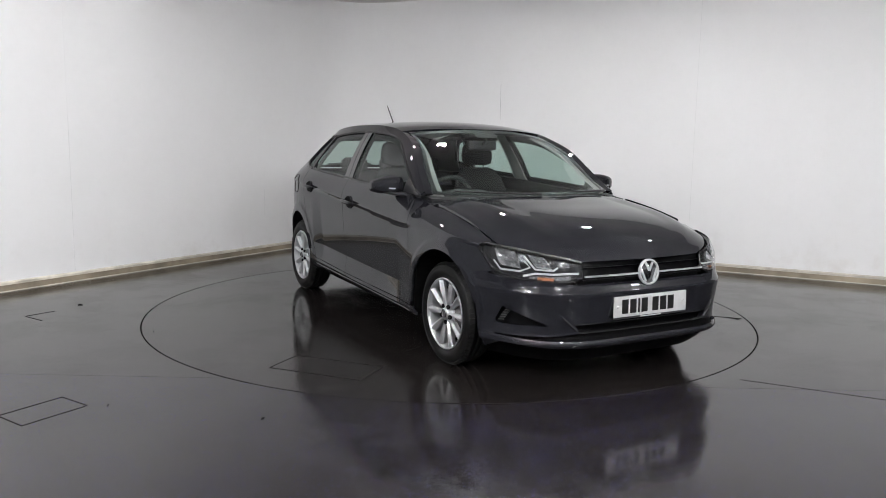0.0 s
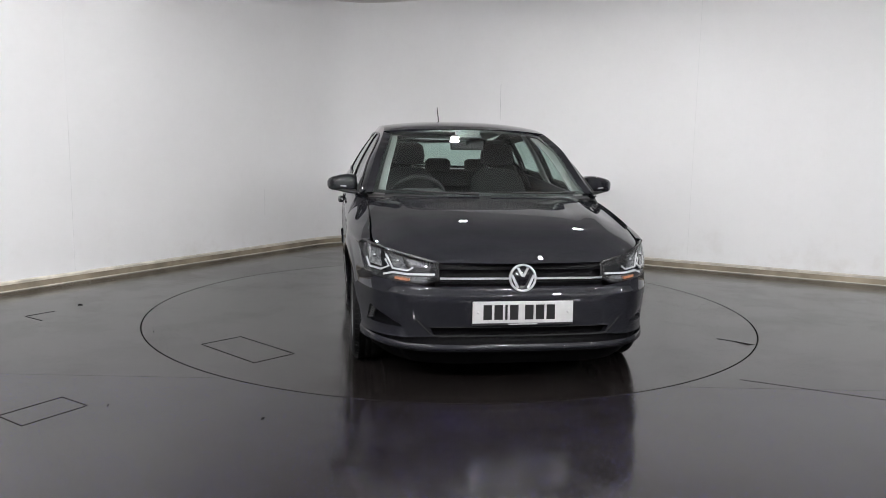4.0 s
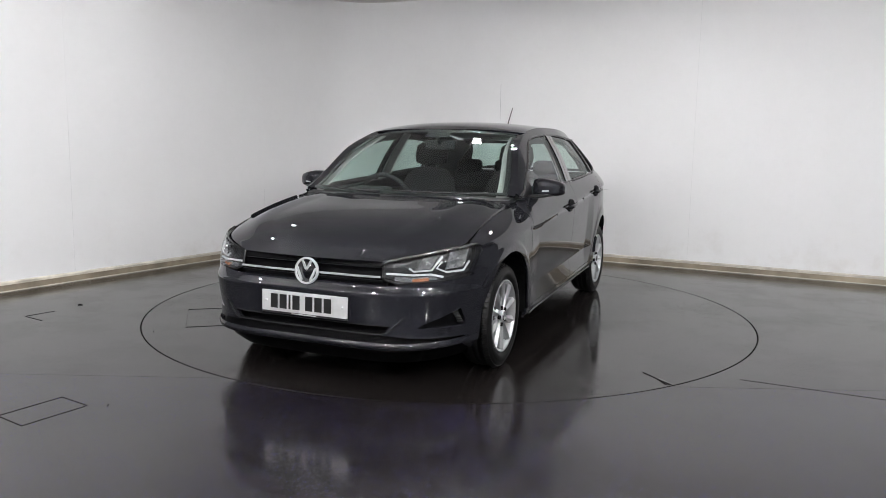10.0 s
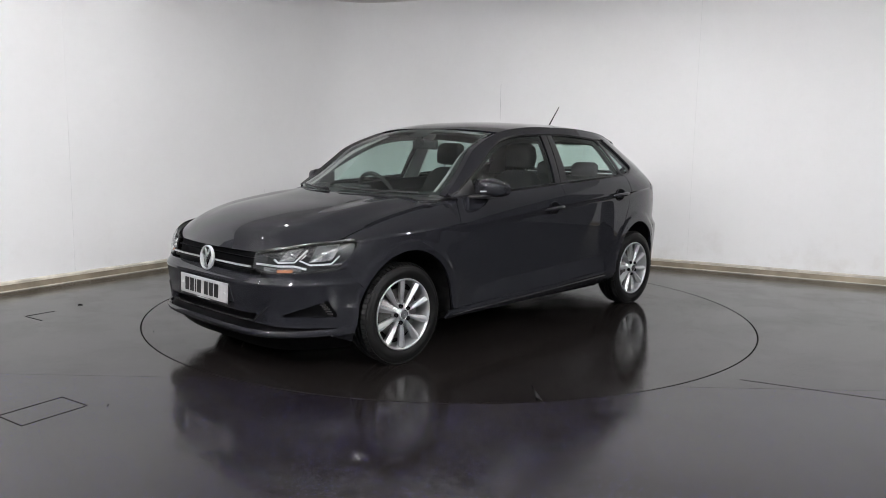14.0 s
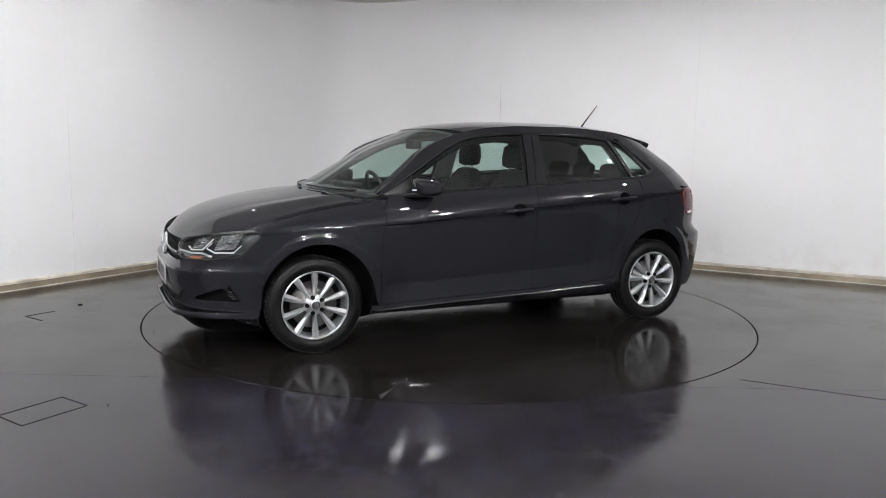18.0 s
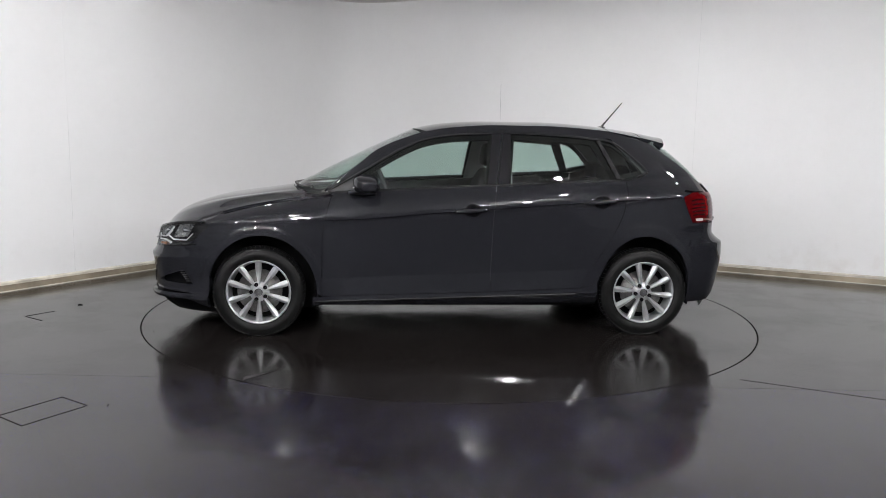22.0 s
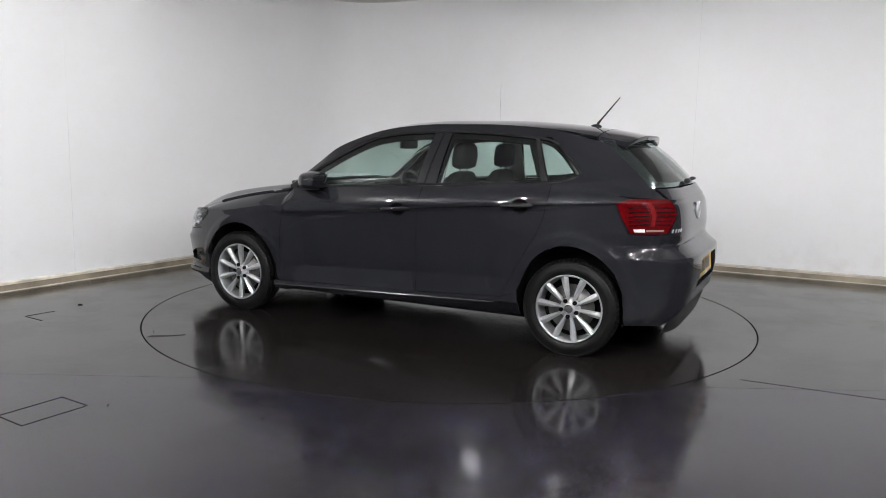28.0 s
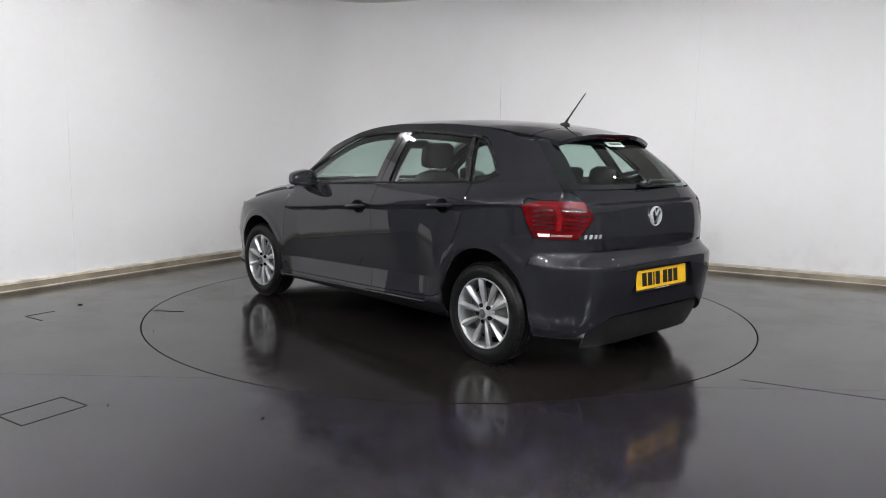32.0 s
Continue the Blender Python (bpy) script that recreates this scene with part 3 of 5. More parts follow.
def panel_grid(table, holes, fn, n=8, m=6, depth=0.03, sizes=None):
    """A skin over a table of corner points [row][column], each cell cut into n x m; the cells in holes stay open."""
    bm = bmesh.new()
    for j in range(len(table) - 1):
        for i in range(len(table[0]) - 1):
            if (i, j) in holes:
                continue
            a, b, c, d = table[j][i], table[j][i + 1], table[j + 1][i + 1], table[j + 1][i]
            vs = []
            for q in range(m + 1):
                row = []
                for p in range(n + 1):
                    u, v = p / n, q / m
                    x = lerp(lerp(a[0], b[0], u), lerp(d[0], c[0], u), v)
                    z = lerp(lerp(a[1], b[1], u), lerp(d[1], c[1], u), v)
                    row.append(bm.verts.new(fn(x, z)))
                vs.append(row)
            for q in range(m):
                for p in range(n):
                    f = bm.faces.new((vs[q][p], vs[q][p + 1], vs[q + 1][p + 1], vs[q + 1][p]))
                    f.smooth = True
    bmesh.ops.remove_doubles(bm, verts=bm.verts[:], dist=2e-5)
    fold_edges(bm, depth)
    return bm
# ---- the car's materials ----


def car_paint():
    m, nt, b = material("dark_grey_car_paint")
    n = grain(nt, 900, 2)
    r = ramp(nt, n.outputs[0], [(0.35, (0.0118, 0.0121, 0.0150)), (0.65, (0.0154, 0.0158, 0.0193))])
    nt.links.new(r.outputs[0], b.inputs["Base Color"])
    rr = ramp(nt, grain(nt, 3, 6).outputs[0], [(0.3, grey(0.30)), (0.7, grey(0.38))])
    nt.links.new(rr.outputs[0], b.inputs["Roughness"])
    b.inputs["Coat Weight"].default_value = 1.0
    b.inputs["Coat Roughness"].default_value = 0.02
    b.inputs["Coat IOR"].default_value = 1.5
    b.inputs["Specular IOR Level"].default_value = 0.0
    return m


def tinted_glass(name, tint, gloss=(0.08, 0.105, 0.25, 0.95)):
    m = bpy.data.materials.new(name)
    m.use_nodes = True
    nt = m.node_tree
    nt.nodes.clear()
    out = nt.nodes.new("ShaderNodeOutputMaterial")
    tr = nt.nodes.new("ShaderNodeBsdfTransparent")
    tr.inputs[0].default_value = (*tint, 1)
    gl = nt.nodes.new("ShaderNodeBsdfGlossy")
    gl.inputs["Roughness"].default_value = 0.01
    gl.inputs["Color"].default_value = (0.95, 0.95, 0.95, 1)
    lw = nt.nodes.new("ShaderNodeLayerWeight")
    lw.inputs["Blend"].default_value = 0.5
    fr = ramp(nt, lw.outputs["Facing"], [(p, grey(v)) for p, v in zip((0.0, 0.55, 0.8, 1.0), gloss)])
    mx = nt.nodes.new("ShaderNodeMixShader")
    nt.links.new(fr.outputs[0], mx.inputs[0])
    nt.links.new(tr.outputs[0], mx.inputs[1])
    nt.links.new(gl.outputs[0], mx.inputs[2])
    nt.links.new(mx.outputs[0], out.inputs[0])
    return m


MAT_PAINT = car_paint()
MAT_GLASS = tinted_glass("green_tinted_glass", (0.69, 0.815, 0.77))
MAT_LENS = tinted_glass("clear_lamp_lens", (0.93, 0.94, 0.95), (0.045, 0.055, 0.12, 0.8))
MAT_RED_LENS = simple("red_lamp_lens", (0.072, 0.0005, 0.0014), 0.06, coat=0.3, var=0.25, scale=60, spec=0.15)
MAT_DARK_RED = simple("dark_red_lamp", (0.022, 0.0006, 0.001), 0.12, coat=0.3, var=0.2, scale=40)
MAT_BLACK = simple("black_plastic", (0.012, 0.012, 0.013), 0.42, var=0.2, scale=80, bumps=0.1)
MAT_PIANO = simple("gloss_black", (0.006, 0.006, 0.008), 0.12, coat=1.0, var=0.1)
MAT_TRIM = simple("dark_grey_window_trim", (0.024, 0.024, 0.025), 0.22, metal=0.12, var=0.15)
MAT_RUBBER = simple("tyre_rubber", (0.005, 0.005, 0.005), 0.5, var=0.3, scale=25, bumps=0.15, spec=0.18)
MAT_ALLOY = simple("silver_alloy", (0.56, 0.57, 0.58), 0.32, metal=0.8, var=0.06, scale=20)
MAT_ALLOY_DARK = simple("shaded_alloy", (0.09, 0.09, 0.094), 0.45, metal=0.5, var=0.2, scale=14)
MAT_STEEL = simple("brake_steel", (0.17, 0.165, 0.16), 0.4, metal=0.9, var=0.3, scale=30)
MAT_CHROME = simple("chrome", (0.80, 0.81, 0.82), 0.09, metal=1.0, var=0.03)
MAT_FABRIC = simple("black_seat_fabric", (0.017, 0.017, 0.018), 0.95, var=0.2, scale=160, bumps=0.1, spec=0.2)
MAT_DASH = simple("dark_dashboard_plastic", (0.030, 0.030, 0.031), 0.6, var=0.2, scale=120, bumps=0.2, spec=0.25)
MAT_LINING = simple("grey_headlining", (0.42, 0.42, 0.41), 0.85, var=0.08, scale=60)
MAT_PLATE_W = simple("white_number_plate", (0.48, 0.48, 0.48), 0.35, coat=0.5, var=0.04)
MAT_PLATE_Y = simple("yellow_number_plate", (0.80, 0.46, 0.015), 0.35, coat=0.5, var=0.05)
MAT_INK = simple("black_ink", (0.008, 0.008, 0.008), 0.4)
MAT_ORANGE = simple("amber_bulb", (0.36, 0.15, 0.08), 0.25, coat=0.6)
MAT_WHITE_LENS = simple("white_lamp_segment", (0.72, 0.70, 0.68), 0.15, coat=1.0)
MAT_MIRROR = simple("mirror_glass", (0.9, 0.92, 0.92), 0.01, metal=1.0, var=0.01)
MAT_STICKER = simple("pale_sticker", (0.62, 0.72, 0.68), 0.4, var=0.05)
MAT_UNDER = simple("dark_underbody", (0.004, 0.004, 0.004), 0.8, var=0.3, scale=20, spec=0.1)
MAT_LAMP_INNER = simple("grey_lamp_housing", (0.045, 0.045, 0.047), 0.24, metal=0.6, var=0.2, scale=18)
MAT_CLEAR_SEG = simple("clear_lamp_segment", (0.20, 0.13, 0.12), 0.15, coat=1.0, var=0.2, scale=90)
# Black for the shade in the handle recesses, and for a grille bar.
MAT_SHADE_BLACK = simple("black_shade_and_bar", (0.002, 0.002, 0.0025), 0.5, var=0.1, spec=0.02)
MAT_GUIDE = simple("pale_light_guide", (0.52, 0.52, 0.53), 0.22, coat=0.6, var=0.03)
MAT_SILVER = simple("silver_reflector", (0.60, 0.61, 0.62), 0.14, metal=0.75, var=0.12, scale=50, bumps=0.3)
MAT_STRIP = simple("bright_metal_strip", (0.60, 0.61, 0.62), 0.25, metal=0.45, var=0.04)
MAT_CORE = simple("bright_red_lamp_core", (0.15, 0.0015, 0.003), 0.10, coat=0.3, var=0.3, scale=70)
MAT_INNER = simple("dark_grey_pillar_trim", (0.16, 0.16, 0.16), 0.7, var=0.15, scale=60)
MAT_GRILLE = simple("satin_black_grille", (0.003, 0.003, 0.0035), 0.5, var=0.2, spec=0.08)
# ---- the car: body panels ----
car = tagged(new("car"), "dark grey five-door hatchback parked on the turntable", "car")
G = 0.0022  # half a panel gap


def arch(cx, rx, rz, a0, a1, n=24, cz=0.295):
    """Points on a wheel arch from angle a0 to a1, degrees from straight ahead over the top."""
    return [(cx + rx * math.cos(radians(lerp(a0, a1, i / n))), cz + rz * math.sin(radians(lerp(a0, a1, i / n)))) for i in range(n + 1)]


def sheet(name, bottom, top, left, right, nu, nv, mat=MAT_PAINT, label="", parent=car, fn=side, out=0.0, depth=0.014, creases=False):
    grid = coons(bottom, top, left, right, nu, nv)
    if creases:
        snap_rows(grid, [(crease_z, 0.005), (low_crease_z, 0.006)])

    def to3d(a, b):
        p = fn(a, b)
        p.y += out
        return p

    return both(name, skin(grid, to3d, depth), mat, parent, label)


# front door, rear door (below the belt)
DOOR_FRONT = round_poly([(0.870, 0.272), (0.868, 0.45), (0.862, 0.66), (0.842, 0.78), (0.820, 0.880), (0.800, 0.940)])
DOOR_MID = round_poly([(-0.232, 0.302), (-0.236, 0.55), (-0.244, 0.80), (-0.262, 0.9895)])
DOOR_REAR = round_poly([(-0.842, 0.33), (-0.905, 0.46), (-1.000, 0.62), (-1.085, 0.775), (-1.128, 0.93), (-1.132, 1.040)])


def shifted(pts, dx=0.0, dz=0.0):
    return [(x + dx, z + dz) for x, z in pts]


def line(f, x0, x1, n=12, dz=0.0):
    return [(lerp(x0, x1, i / n), f(lerp(x0, x1, i / n)) + dz) for i in range(n + 1)]


fd_f, fd_r = shifted(DOOR_FRONT, -G), shifted(DOOR_MID, G)
front_doors = sheet("front_door", line(lambda x: lerp(0.302, 0.272, (x + 0.232) / 1.102), fd_r[0][0], fd_f[0][0]), [fd_r[-1], *line(belt_z, -0.20, 0.74, 14, -0.006), fd_f[-1]], fd_r, fd_f, 40, 44, creases=True)
rd_f, rd_r = shifted(DOOR_MID, -G), shifted(DOOR_REAR, G)
rear_doors = sheet("rear_door", line(lambda x: lerp(0.302, 0.33, (-0.232 - x) / 0.61), rd_r[0][0], rd_f[0][0]), line(lambda x: belt_z(x) - 0.006, rd_r[-1][0], rd_f[-1][0]), rd_r, rd_f, 36, 44, creases=True)

# sills
sheet("sill", line(lambda x: 0.212, -0.956, 0.932), [(-0.946, 0.369), (-0.925, 0.355), *line(lambda x: lerp(0.302, 0.33, (-0.232 - x) / 0.61) - 2 * G, -0.85, -0.232, 8), *line(lambda x: lerp(0.302, 0.272, (x + 0.232) / 1.102) - 2 * G, -0.22, 0.872, 10), (0.925, 0.268)], [(-0.956, 0.212), (-0.946, 0.369)], [(0.932, 0.212), (0.925, 0.268)], 50, 12)
# Thin raised strip stands for the lamps' glint on the sill's edge.
bm = bmesh.new()
ribbon(bm, [side(x, sill_z(x) + 0.004) + Vector((0, 0.010, 0)) for x in [lerp(-0.80, 0.905, i / 20) for i in range(21)]], (0, -0.55, 1), 0.007, 0.003)
both("sill_glint", bm, MAT_TRIM, car, "thin strip standing for the glint along the sill edge")

# front wing
AR_F = arch(1.252, 0.353, 0.372, 170, 28.6)
WING_FRONT = [(1.562, 0.473), (1.630, 0.535), (1.662, 0.595), (1.705, 0.606), (1.640, 0.668), (1.586, 0.712), (1.606, 0.742), (1.640, 0.752)]
wf = shifted(DOOR_FRONT, G)
wf = [(x, z) for x, z in wf][:-1] + [(0.800, 0.922)]
wing_foot = [(0.872, 0.276), (0.893, 0.290), *AR_F]
foot_x = [poly_at(wing_foot, i / 56)[0] for i in range(57)]
wing_x = [lerp(0.800, 1.640, (x - foot_x[0]) / (foot_x[-1] - foot_x[0])) for x in foot_x]
wing_top = [(x, lerp(0.922, HOOD_EDGE_Z(0.86) - 0.003, (x - 0.80) / 0.06) if x < 0.86 else HOOD_EDGE_Z(x) - 0.003) for x in wing_x]
sheet("front_wing", wing_foot, wing_top, wf, [*WING_FRONT[:-1], wing_top[-1]], 56, 44)

# rear quarter: over the arch to the lamp, and up as the pillar behind the quarter window
AR_R = arch(-1.262, 0.317, 0.381, 12, 90, 14)[:-1] + arch(-1.262, 0.352, 0.381, 90, 149, 12)
qr = shifted(DOOR_REAR, -G)
under_glass = [poly_at([(-1.134, 1.040), (-1.21, 1.056), (-1.278, 1.084), (-1.292, 1.10)], i / 20) for i in range(21)]
shared = [poly_at([(-1.292, 1.10), (-1.42, 1.055), (-1.545, 0.985)], i / 36) for i in range(37)]
lamp_top = [poly_at([(-1.545, 0.985), (-1.60, 0.975), (-1.700, 0.972)], i / 14) for i in range(15)]
PILLAR_REAR = [(-1.700, 0.972), (-1.690, 1.02), (-1.612, 1.098), (-1.517, 1.178), (-1.375, 1.284)]
pillar_rear = round_poly(PILLAR_REAR)
pillar_front = round_poly([(-1.292, 1.10), (-1.165, 1.232), (-1.085, 1.297), (-1.0, 1.313)]) + [(-1.0, RAIL_Z(-1.0))]
bm = bmesh.new()
right_edge = [AR_R[-1], (-1.575, 0.60), (-1.604, 0.70), (-1.604, 0.765), (-1.562, 0.845), (-1.522, 0.940), (-1.545, 0.985)]
q_grid = snap_rows(coons([qr[0], (-0.925, 0.36), *AR_R], under_glass + shared[1:], qr, right_edge, 56, 44), [(crease_z, 0.005)])
c_grid = coons(shared + lamp_top[1:], [(x, RAIL_Z(x)) for x in [lerp(-1.0, -1.375, i / 50) for i in range(51)]], pillar_front, pillar_rear, 50, 24)
for g_ in (q_grid, c_grid):
    shell(bm, [[side(*p) for p in col] for col in g_], lip=False)
bmesh.ops.remove_doubles(bm, verts=bm.verts[:], dist=2e-5)
fold_edges(bm, 0.014)
rear_quarters = both("rear_quarter", bm, MAT_PAINT, car)

# bonnet
def hood_point(u, v):
    """u: from the windscreen to the front edge, v: -1 to 1 across."""
    a = abs(v)
    xb, xf = 1.13 - 0.25 * a ** 2.2, 2.014 - 0.052 * a ** 2
    x = lerp(xb, xf, u)
    xe = min(x, 1.965)
    y = a * HOOD_EDGE_Y(xe)
    mid, edge = HOOD_MID_Z(lerp(1.13, 2.014, u)), HOOD_EDGE_Z(xe)
    z = edge + (mid - edge) * (1 - a ** 4.2) + 0.014 * max(0.0, 1 - abs(a - 0.7333) / 0.16) * min(1, (1.0 - u) * 2.2, 0.3 + 3 * u)
    return Vector((x, math.copysign(y - G if a > 0.99 else y, v), z - (0.002 if a > 0.99 else 0.0)))


bm = bmesh.new()
shell(bm, [[hood_point(i / 40, -1 + j / 30) for j in range(61)] for i in range(41)], 0.016)
bonnet = part("bonnet", bm, MAT_PAINT, car)


# front bumper, both sides in one
def col_s(y, z):
    return s_of_y(y, z, 1)


def end_s(x, z):
    return s_of_x(x, z, 1)


rows_z = [(0.226, 0.226, 0.228, 0.236, 0.175), (0.264, 0.264, 0.264, 0.270, 0.262), (0.300, 0.300, 0.287, 0.2745, 0.268), (0.352, 0.352, 0.338, 0.332, 0.395), (0.44, 0.44, 0.352, 0.426, 0.473), (0.506, 0.506, 0.506, 0.508, 0.520), (0.524, 0.524, 0.524, 0.526, 0.545), (0.548, 0.551, 0.566, 0.578, 0.594)]
rows_y = [(0.44, 0.58, 0.76), (0.44, 0.58, 0.772), (0.44, 0.58, 0.772), (0.475, 0.60, 0.772), (0.49, 0.615, 0.758), (0.46, 0.60, 0.755), (0.45, 0.59, 0.755), (0.425, 0.56, 0.752)]
ends_x = [1.600, 1.604, 1.604, 1.592, 1.563, 1.612, 1.640, 1.662]
BUMPER = [[(0.0, zs[0]), *[(col_s(y, z), z) for y, z in zip(ys, zs[1:4])], (end_s(x, zs[4]), zs[4])] for zs, ys, x in zip(rows_z, rows_y, ends_x)]
bm = panel_grid(BUMPER, {(0, 1), (1, 1), (2, 1), (0, 2), (2, 3)}, lambda s_, z_: around(s_, z_, 1), 16, 8, 0.03)
other = mirrored(bm)
me = mesh_of("half", other, MAT_PAINT)
bm.from_mesh(me)
bmesh.ops.remove_doubles(bm, verts=bm.verts[:], dist=2e-5)
bpy.data.meshes.remove(me)
front_bumper = part("front_bumper", bm, MAT_PAINT, car)


def strip_front(z0, z1, half, back, n=30):
    """A curved sheet across the front, set back from the skin."""
    return [[nose(lerp(-half, half, i / n), lerp(z0, z1, j / 6), -back) for j in range(7)] for i in range(n + 1)]


def bar_front(z, half, w, out, h=0.006, n=30, sag=0.0):
    b = bmesh.new()
    ribbon(b, [nose(lerp(-half, half, i / n), z + sag * (abs(i / n - 0.5) * 2) ** 2, out) for i in range(n + 1)], (0, 0, 1), w, h)
    return b


bm = bmesh.new()
shell(bm, strip_front(0.14, 0.40, 0.50, 0.055), 0.01)
part("lower_intake", bm, MAT_GRILLE, front_bumper, "black mesh of the lower air intake")
bm = bmesh.new()
shell(bm, [[around(lerp(0.0, end_s(1.64, 0.2), i / 30), z, 1) - Vector((0.035, 0.012 * (i > 15), 0)) for z in (0.13, 0.17, 0.21, 0.25, 0.30)] for i in range(31)], 0.01)
both("undertray", bm, MAT_GRILLE, front_bumper, "black sheet set back under the front bumper")
part("intake_slat", bar_front(0.3045, 0.440, 0.007, -0.004, 0.006), MAT_TRIM, front_bumper, "grey strip across the lower air intake")
part("intake_slat", bar_front(0.349, 0.470, 0.005, -0.004, 0.005), MAT_TRIM, front_bumper)
for sg in (1, -1):
    bm = bmesh.new()
    ribbon(bm, [nose(sg * y, z, 0.003) for y, z in ((0.540, 0.390), (0.515, 0.366), (0.478, 0.330), (0.458, 0.311), (0.438, 0.3045))], (0, 0.5, 1), 0.007, 0.004)
    part("intake_trim", bm, MAT_TRIM, front_bumper)
    bm = bmesh.new()
    shell(bm, [[around(col_s(lerp(0.55, 0.80, i / 12), z), z, 1) - Vector((0.035, 0.014, 0)) for z in (0.31, 0.35, 0.39, 0.43, 0.45)] for i in range(13)], 0.01)
    if sg < 0:
        bm = mirrored(bm)
    vent = part("fog_vent", bm, MAT_GRILLE, front_bumper, "black blanked fog lamp vent")
    for k in range(6):
        bm = bmesh.new()
        z = 0.348 + k * 0.0135
        y = 0.752 - 0.003 * k
        p = around(col_s(y, z), z, 1)
        add_box(bm, -0.02, -0.015, -0.0032, 0.004, 0.015, 0.0032, Matrix.Translation(p + Vector((-0.012, -0.002, 0))) @ pose(0, 0, 0, 0, 0, 42), 0.001)
        if sg < 0:
            bm = mirrored(bm)
        part("vent_slat", bm, MAT_DASH, vent)

# grille between the lamps, with a bright strip and the round badge
bm = bmesh.new()
shell(bm, strip_front(0.535, 0.690, 0.44, 0.045), 0.01)
grille = part("grille", bm, MAT_GRILLE, car, "black front grille with horizontal bars")
part("grille_bar", bar_front(0.574, 0.425, 0.010, -0.012, 0.007), MAT_GRILLE, grille)
part("grille_bar", bar_front(0.634, 0.428, 0.008, -0.030, 0.006), MAT_SHADE_BLACK, grille)
part("grille_strip", bar_front(0.597, 0.420, 0.009, 0.003, 0.005), MAT_STRIP, grille, "chrome strip across the grille")
part("grille_edge", bar_front(0.5515, 0.43, 0.010, -0.004, 0.006), MAT_PAINT, grille)


def badge(r, at, turn, parent):
    """A round chrome emblem: a ring, a dark disc and plain chevron strokes."""
    m = Matrix.Translation(at) @ turn
    bm = bmesh.new()
    prof = [(r, -0.006), (r, 0.004), (r * 0.97, 0.009), (r * 0.88, 0.010), (r * 0.84, 0.006), (r * 0.83, -0.006)]
    lathe(bm, prof, 48)
    bmesh.ops.transform(bm, verts=bm.verts, matrix=m)
    ring_ = part("badge", bm, MAT_STRIP, parent, "round chrome badge")
    bm = bmesh.new()
    lathe(bm, [(r * 0.86, -0.004), (r * 0.86, 0.001), (0.001, 0.002)], 32)
    bmesh.ops.transform(bm, verts=bm.verts, matrix=m)
    part("badge_disc", bm, MAT_PIANO, ring_)
    for pts in (((-0.36, 0.72), (-0.02, 0.10)), ((0.36, 0.72), (0.02, 0.10)), ((-0.80, 0.22), (-0.36, -0.72)), ((0.80, 0.22), (0.36, -0.72))):
        bm = bmesh.new()
        ribbon(bm, [Vector((x * r, 0.003, z * r)) for x, z in pts], (pts[0][1] - pts[1][1], 0, pts[1][0] - pts[0][0]), r * 0.17, 0.004)
        bmesh.ops.transform(bm, verts=bm.verts, matrix=m)
        part("badge_stroke", bm, MAT_STRIP, ring_)
    return ring_


badge(0.071, nose(0, 0.600, 0.008), pose(0, 0, 0, 0, 0, -90) @ pose(0, 0, 0, 6, 0, 0), grille)


def number_plate(name, mat, at, turn, parent, label):
    """A plate with seven dark bars for its characters and a thin line under them."""
    m = Matrix.Translation(at) @ turn
    bm = bmesh.new()
    add_box(bm, -0.26, -0.003, -0.0555, 0.26, 0.003, 0.0555, m, 0.002)
    pl = part(name, bm, mat, parent, label)
    x = -0.205
    for k in range(7):
        bm = bmesh.new()
        w = 0.012 if k == 2 else 0.044
        add_box(bm, -x - w, 0.0032, -0.038, -x, 0.0042, 0.038, m)
        part("dark_bar", bm, MAT_INK, pl)
        x += w + (0.034 if k == 3 else 0.012)
    for sx in (-0.232, 0.232):
        bm = bmesh.new()
        lathe(bm, [(0.007, 0.003), (0.007, 0.006), (0.001, 0.007)], 12)
        bmesh.ops.transform(bm, verts=bm.verts, matrix=m @ Matrix.Translation((sx, 0, 0)))
        part("plate_screw", bm, mat, pl)
    bm = bmesh.new()
    add_box(bm, -0.262, -0.004, -0.066, 0.262, 0.001, -0.0555, m)
    part("plate_holder", bm, MAT_BLACK, pl)
    bm = bmesh.new()
    add_box(bm, -0.075, 0.0012, -0.0635, 0.075, 0.002, -0.0585, m)
    part("pale_bar", bm, MAT_PLATE_W, pl)
    return pl


number_plate("front_plate", MAT_PLATE_W, Vector((2.066, 0, 0.430)), pose(0, 0, 0, 0, 0, -90) @ pose(0, 0, 0, 1.5, 0, 0), front_bumper, "white number plate with dark bars")


# headlamps: a dark housing, reflectors and light strips behind a clear lens
def lamp_outline():
    tops = [(s_front(0.430, 0.666), 0.666), (s_front(0.50, 0.684), 0.684), (s_front(0.600, 0.704), 0.704), (s_front(0.688, 0.724), 0.724), (s_of_x(1.70, 0.737, 1), 0.737), (s_of_x(1.640, 0.744, 1), 0.744), (s_of_x(1.600, 0.732, 1), 0.732)]
    bots = [(s_front(0.430, 0.592), 0.592), (s_front(0.50, 0.570), 0.570), (s_front(0.56, 0.570), 0.570), (s_front(0.68, 0.577), 0.577), (s_of_x(1.77, 0.588, 1), 0.588), (s_of_x(1.705, 0.602, 1), 0.602), (s_of_x(1.650, 0.655, 1), 0.655)]
    return bots, tops


def s_front(y, z):
    return s_of_y(y, z, 1)


lb, lt = lamp_outline()
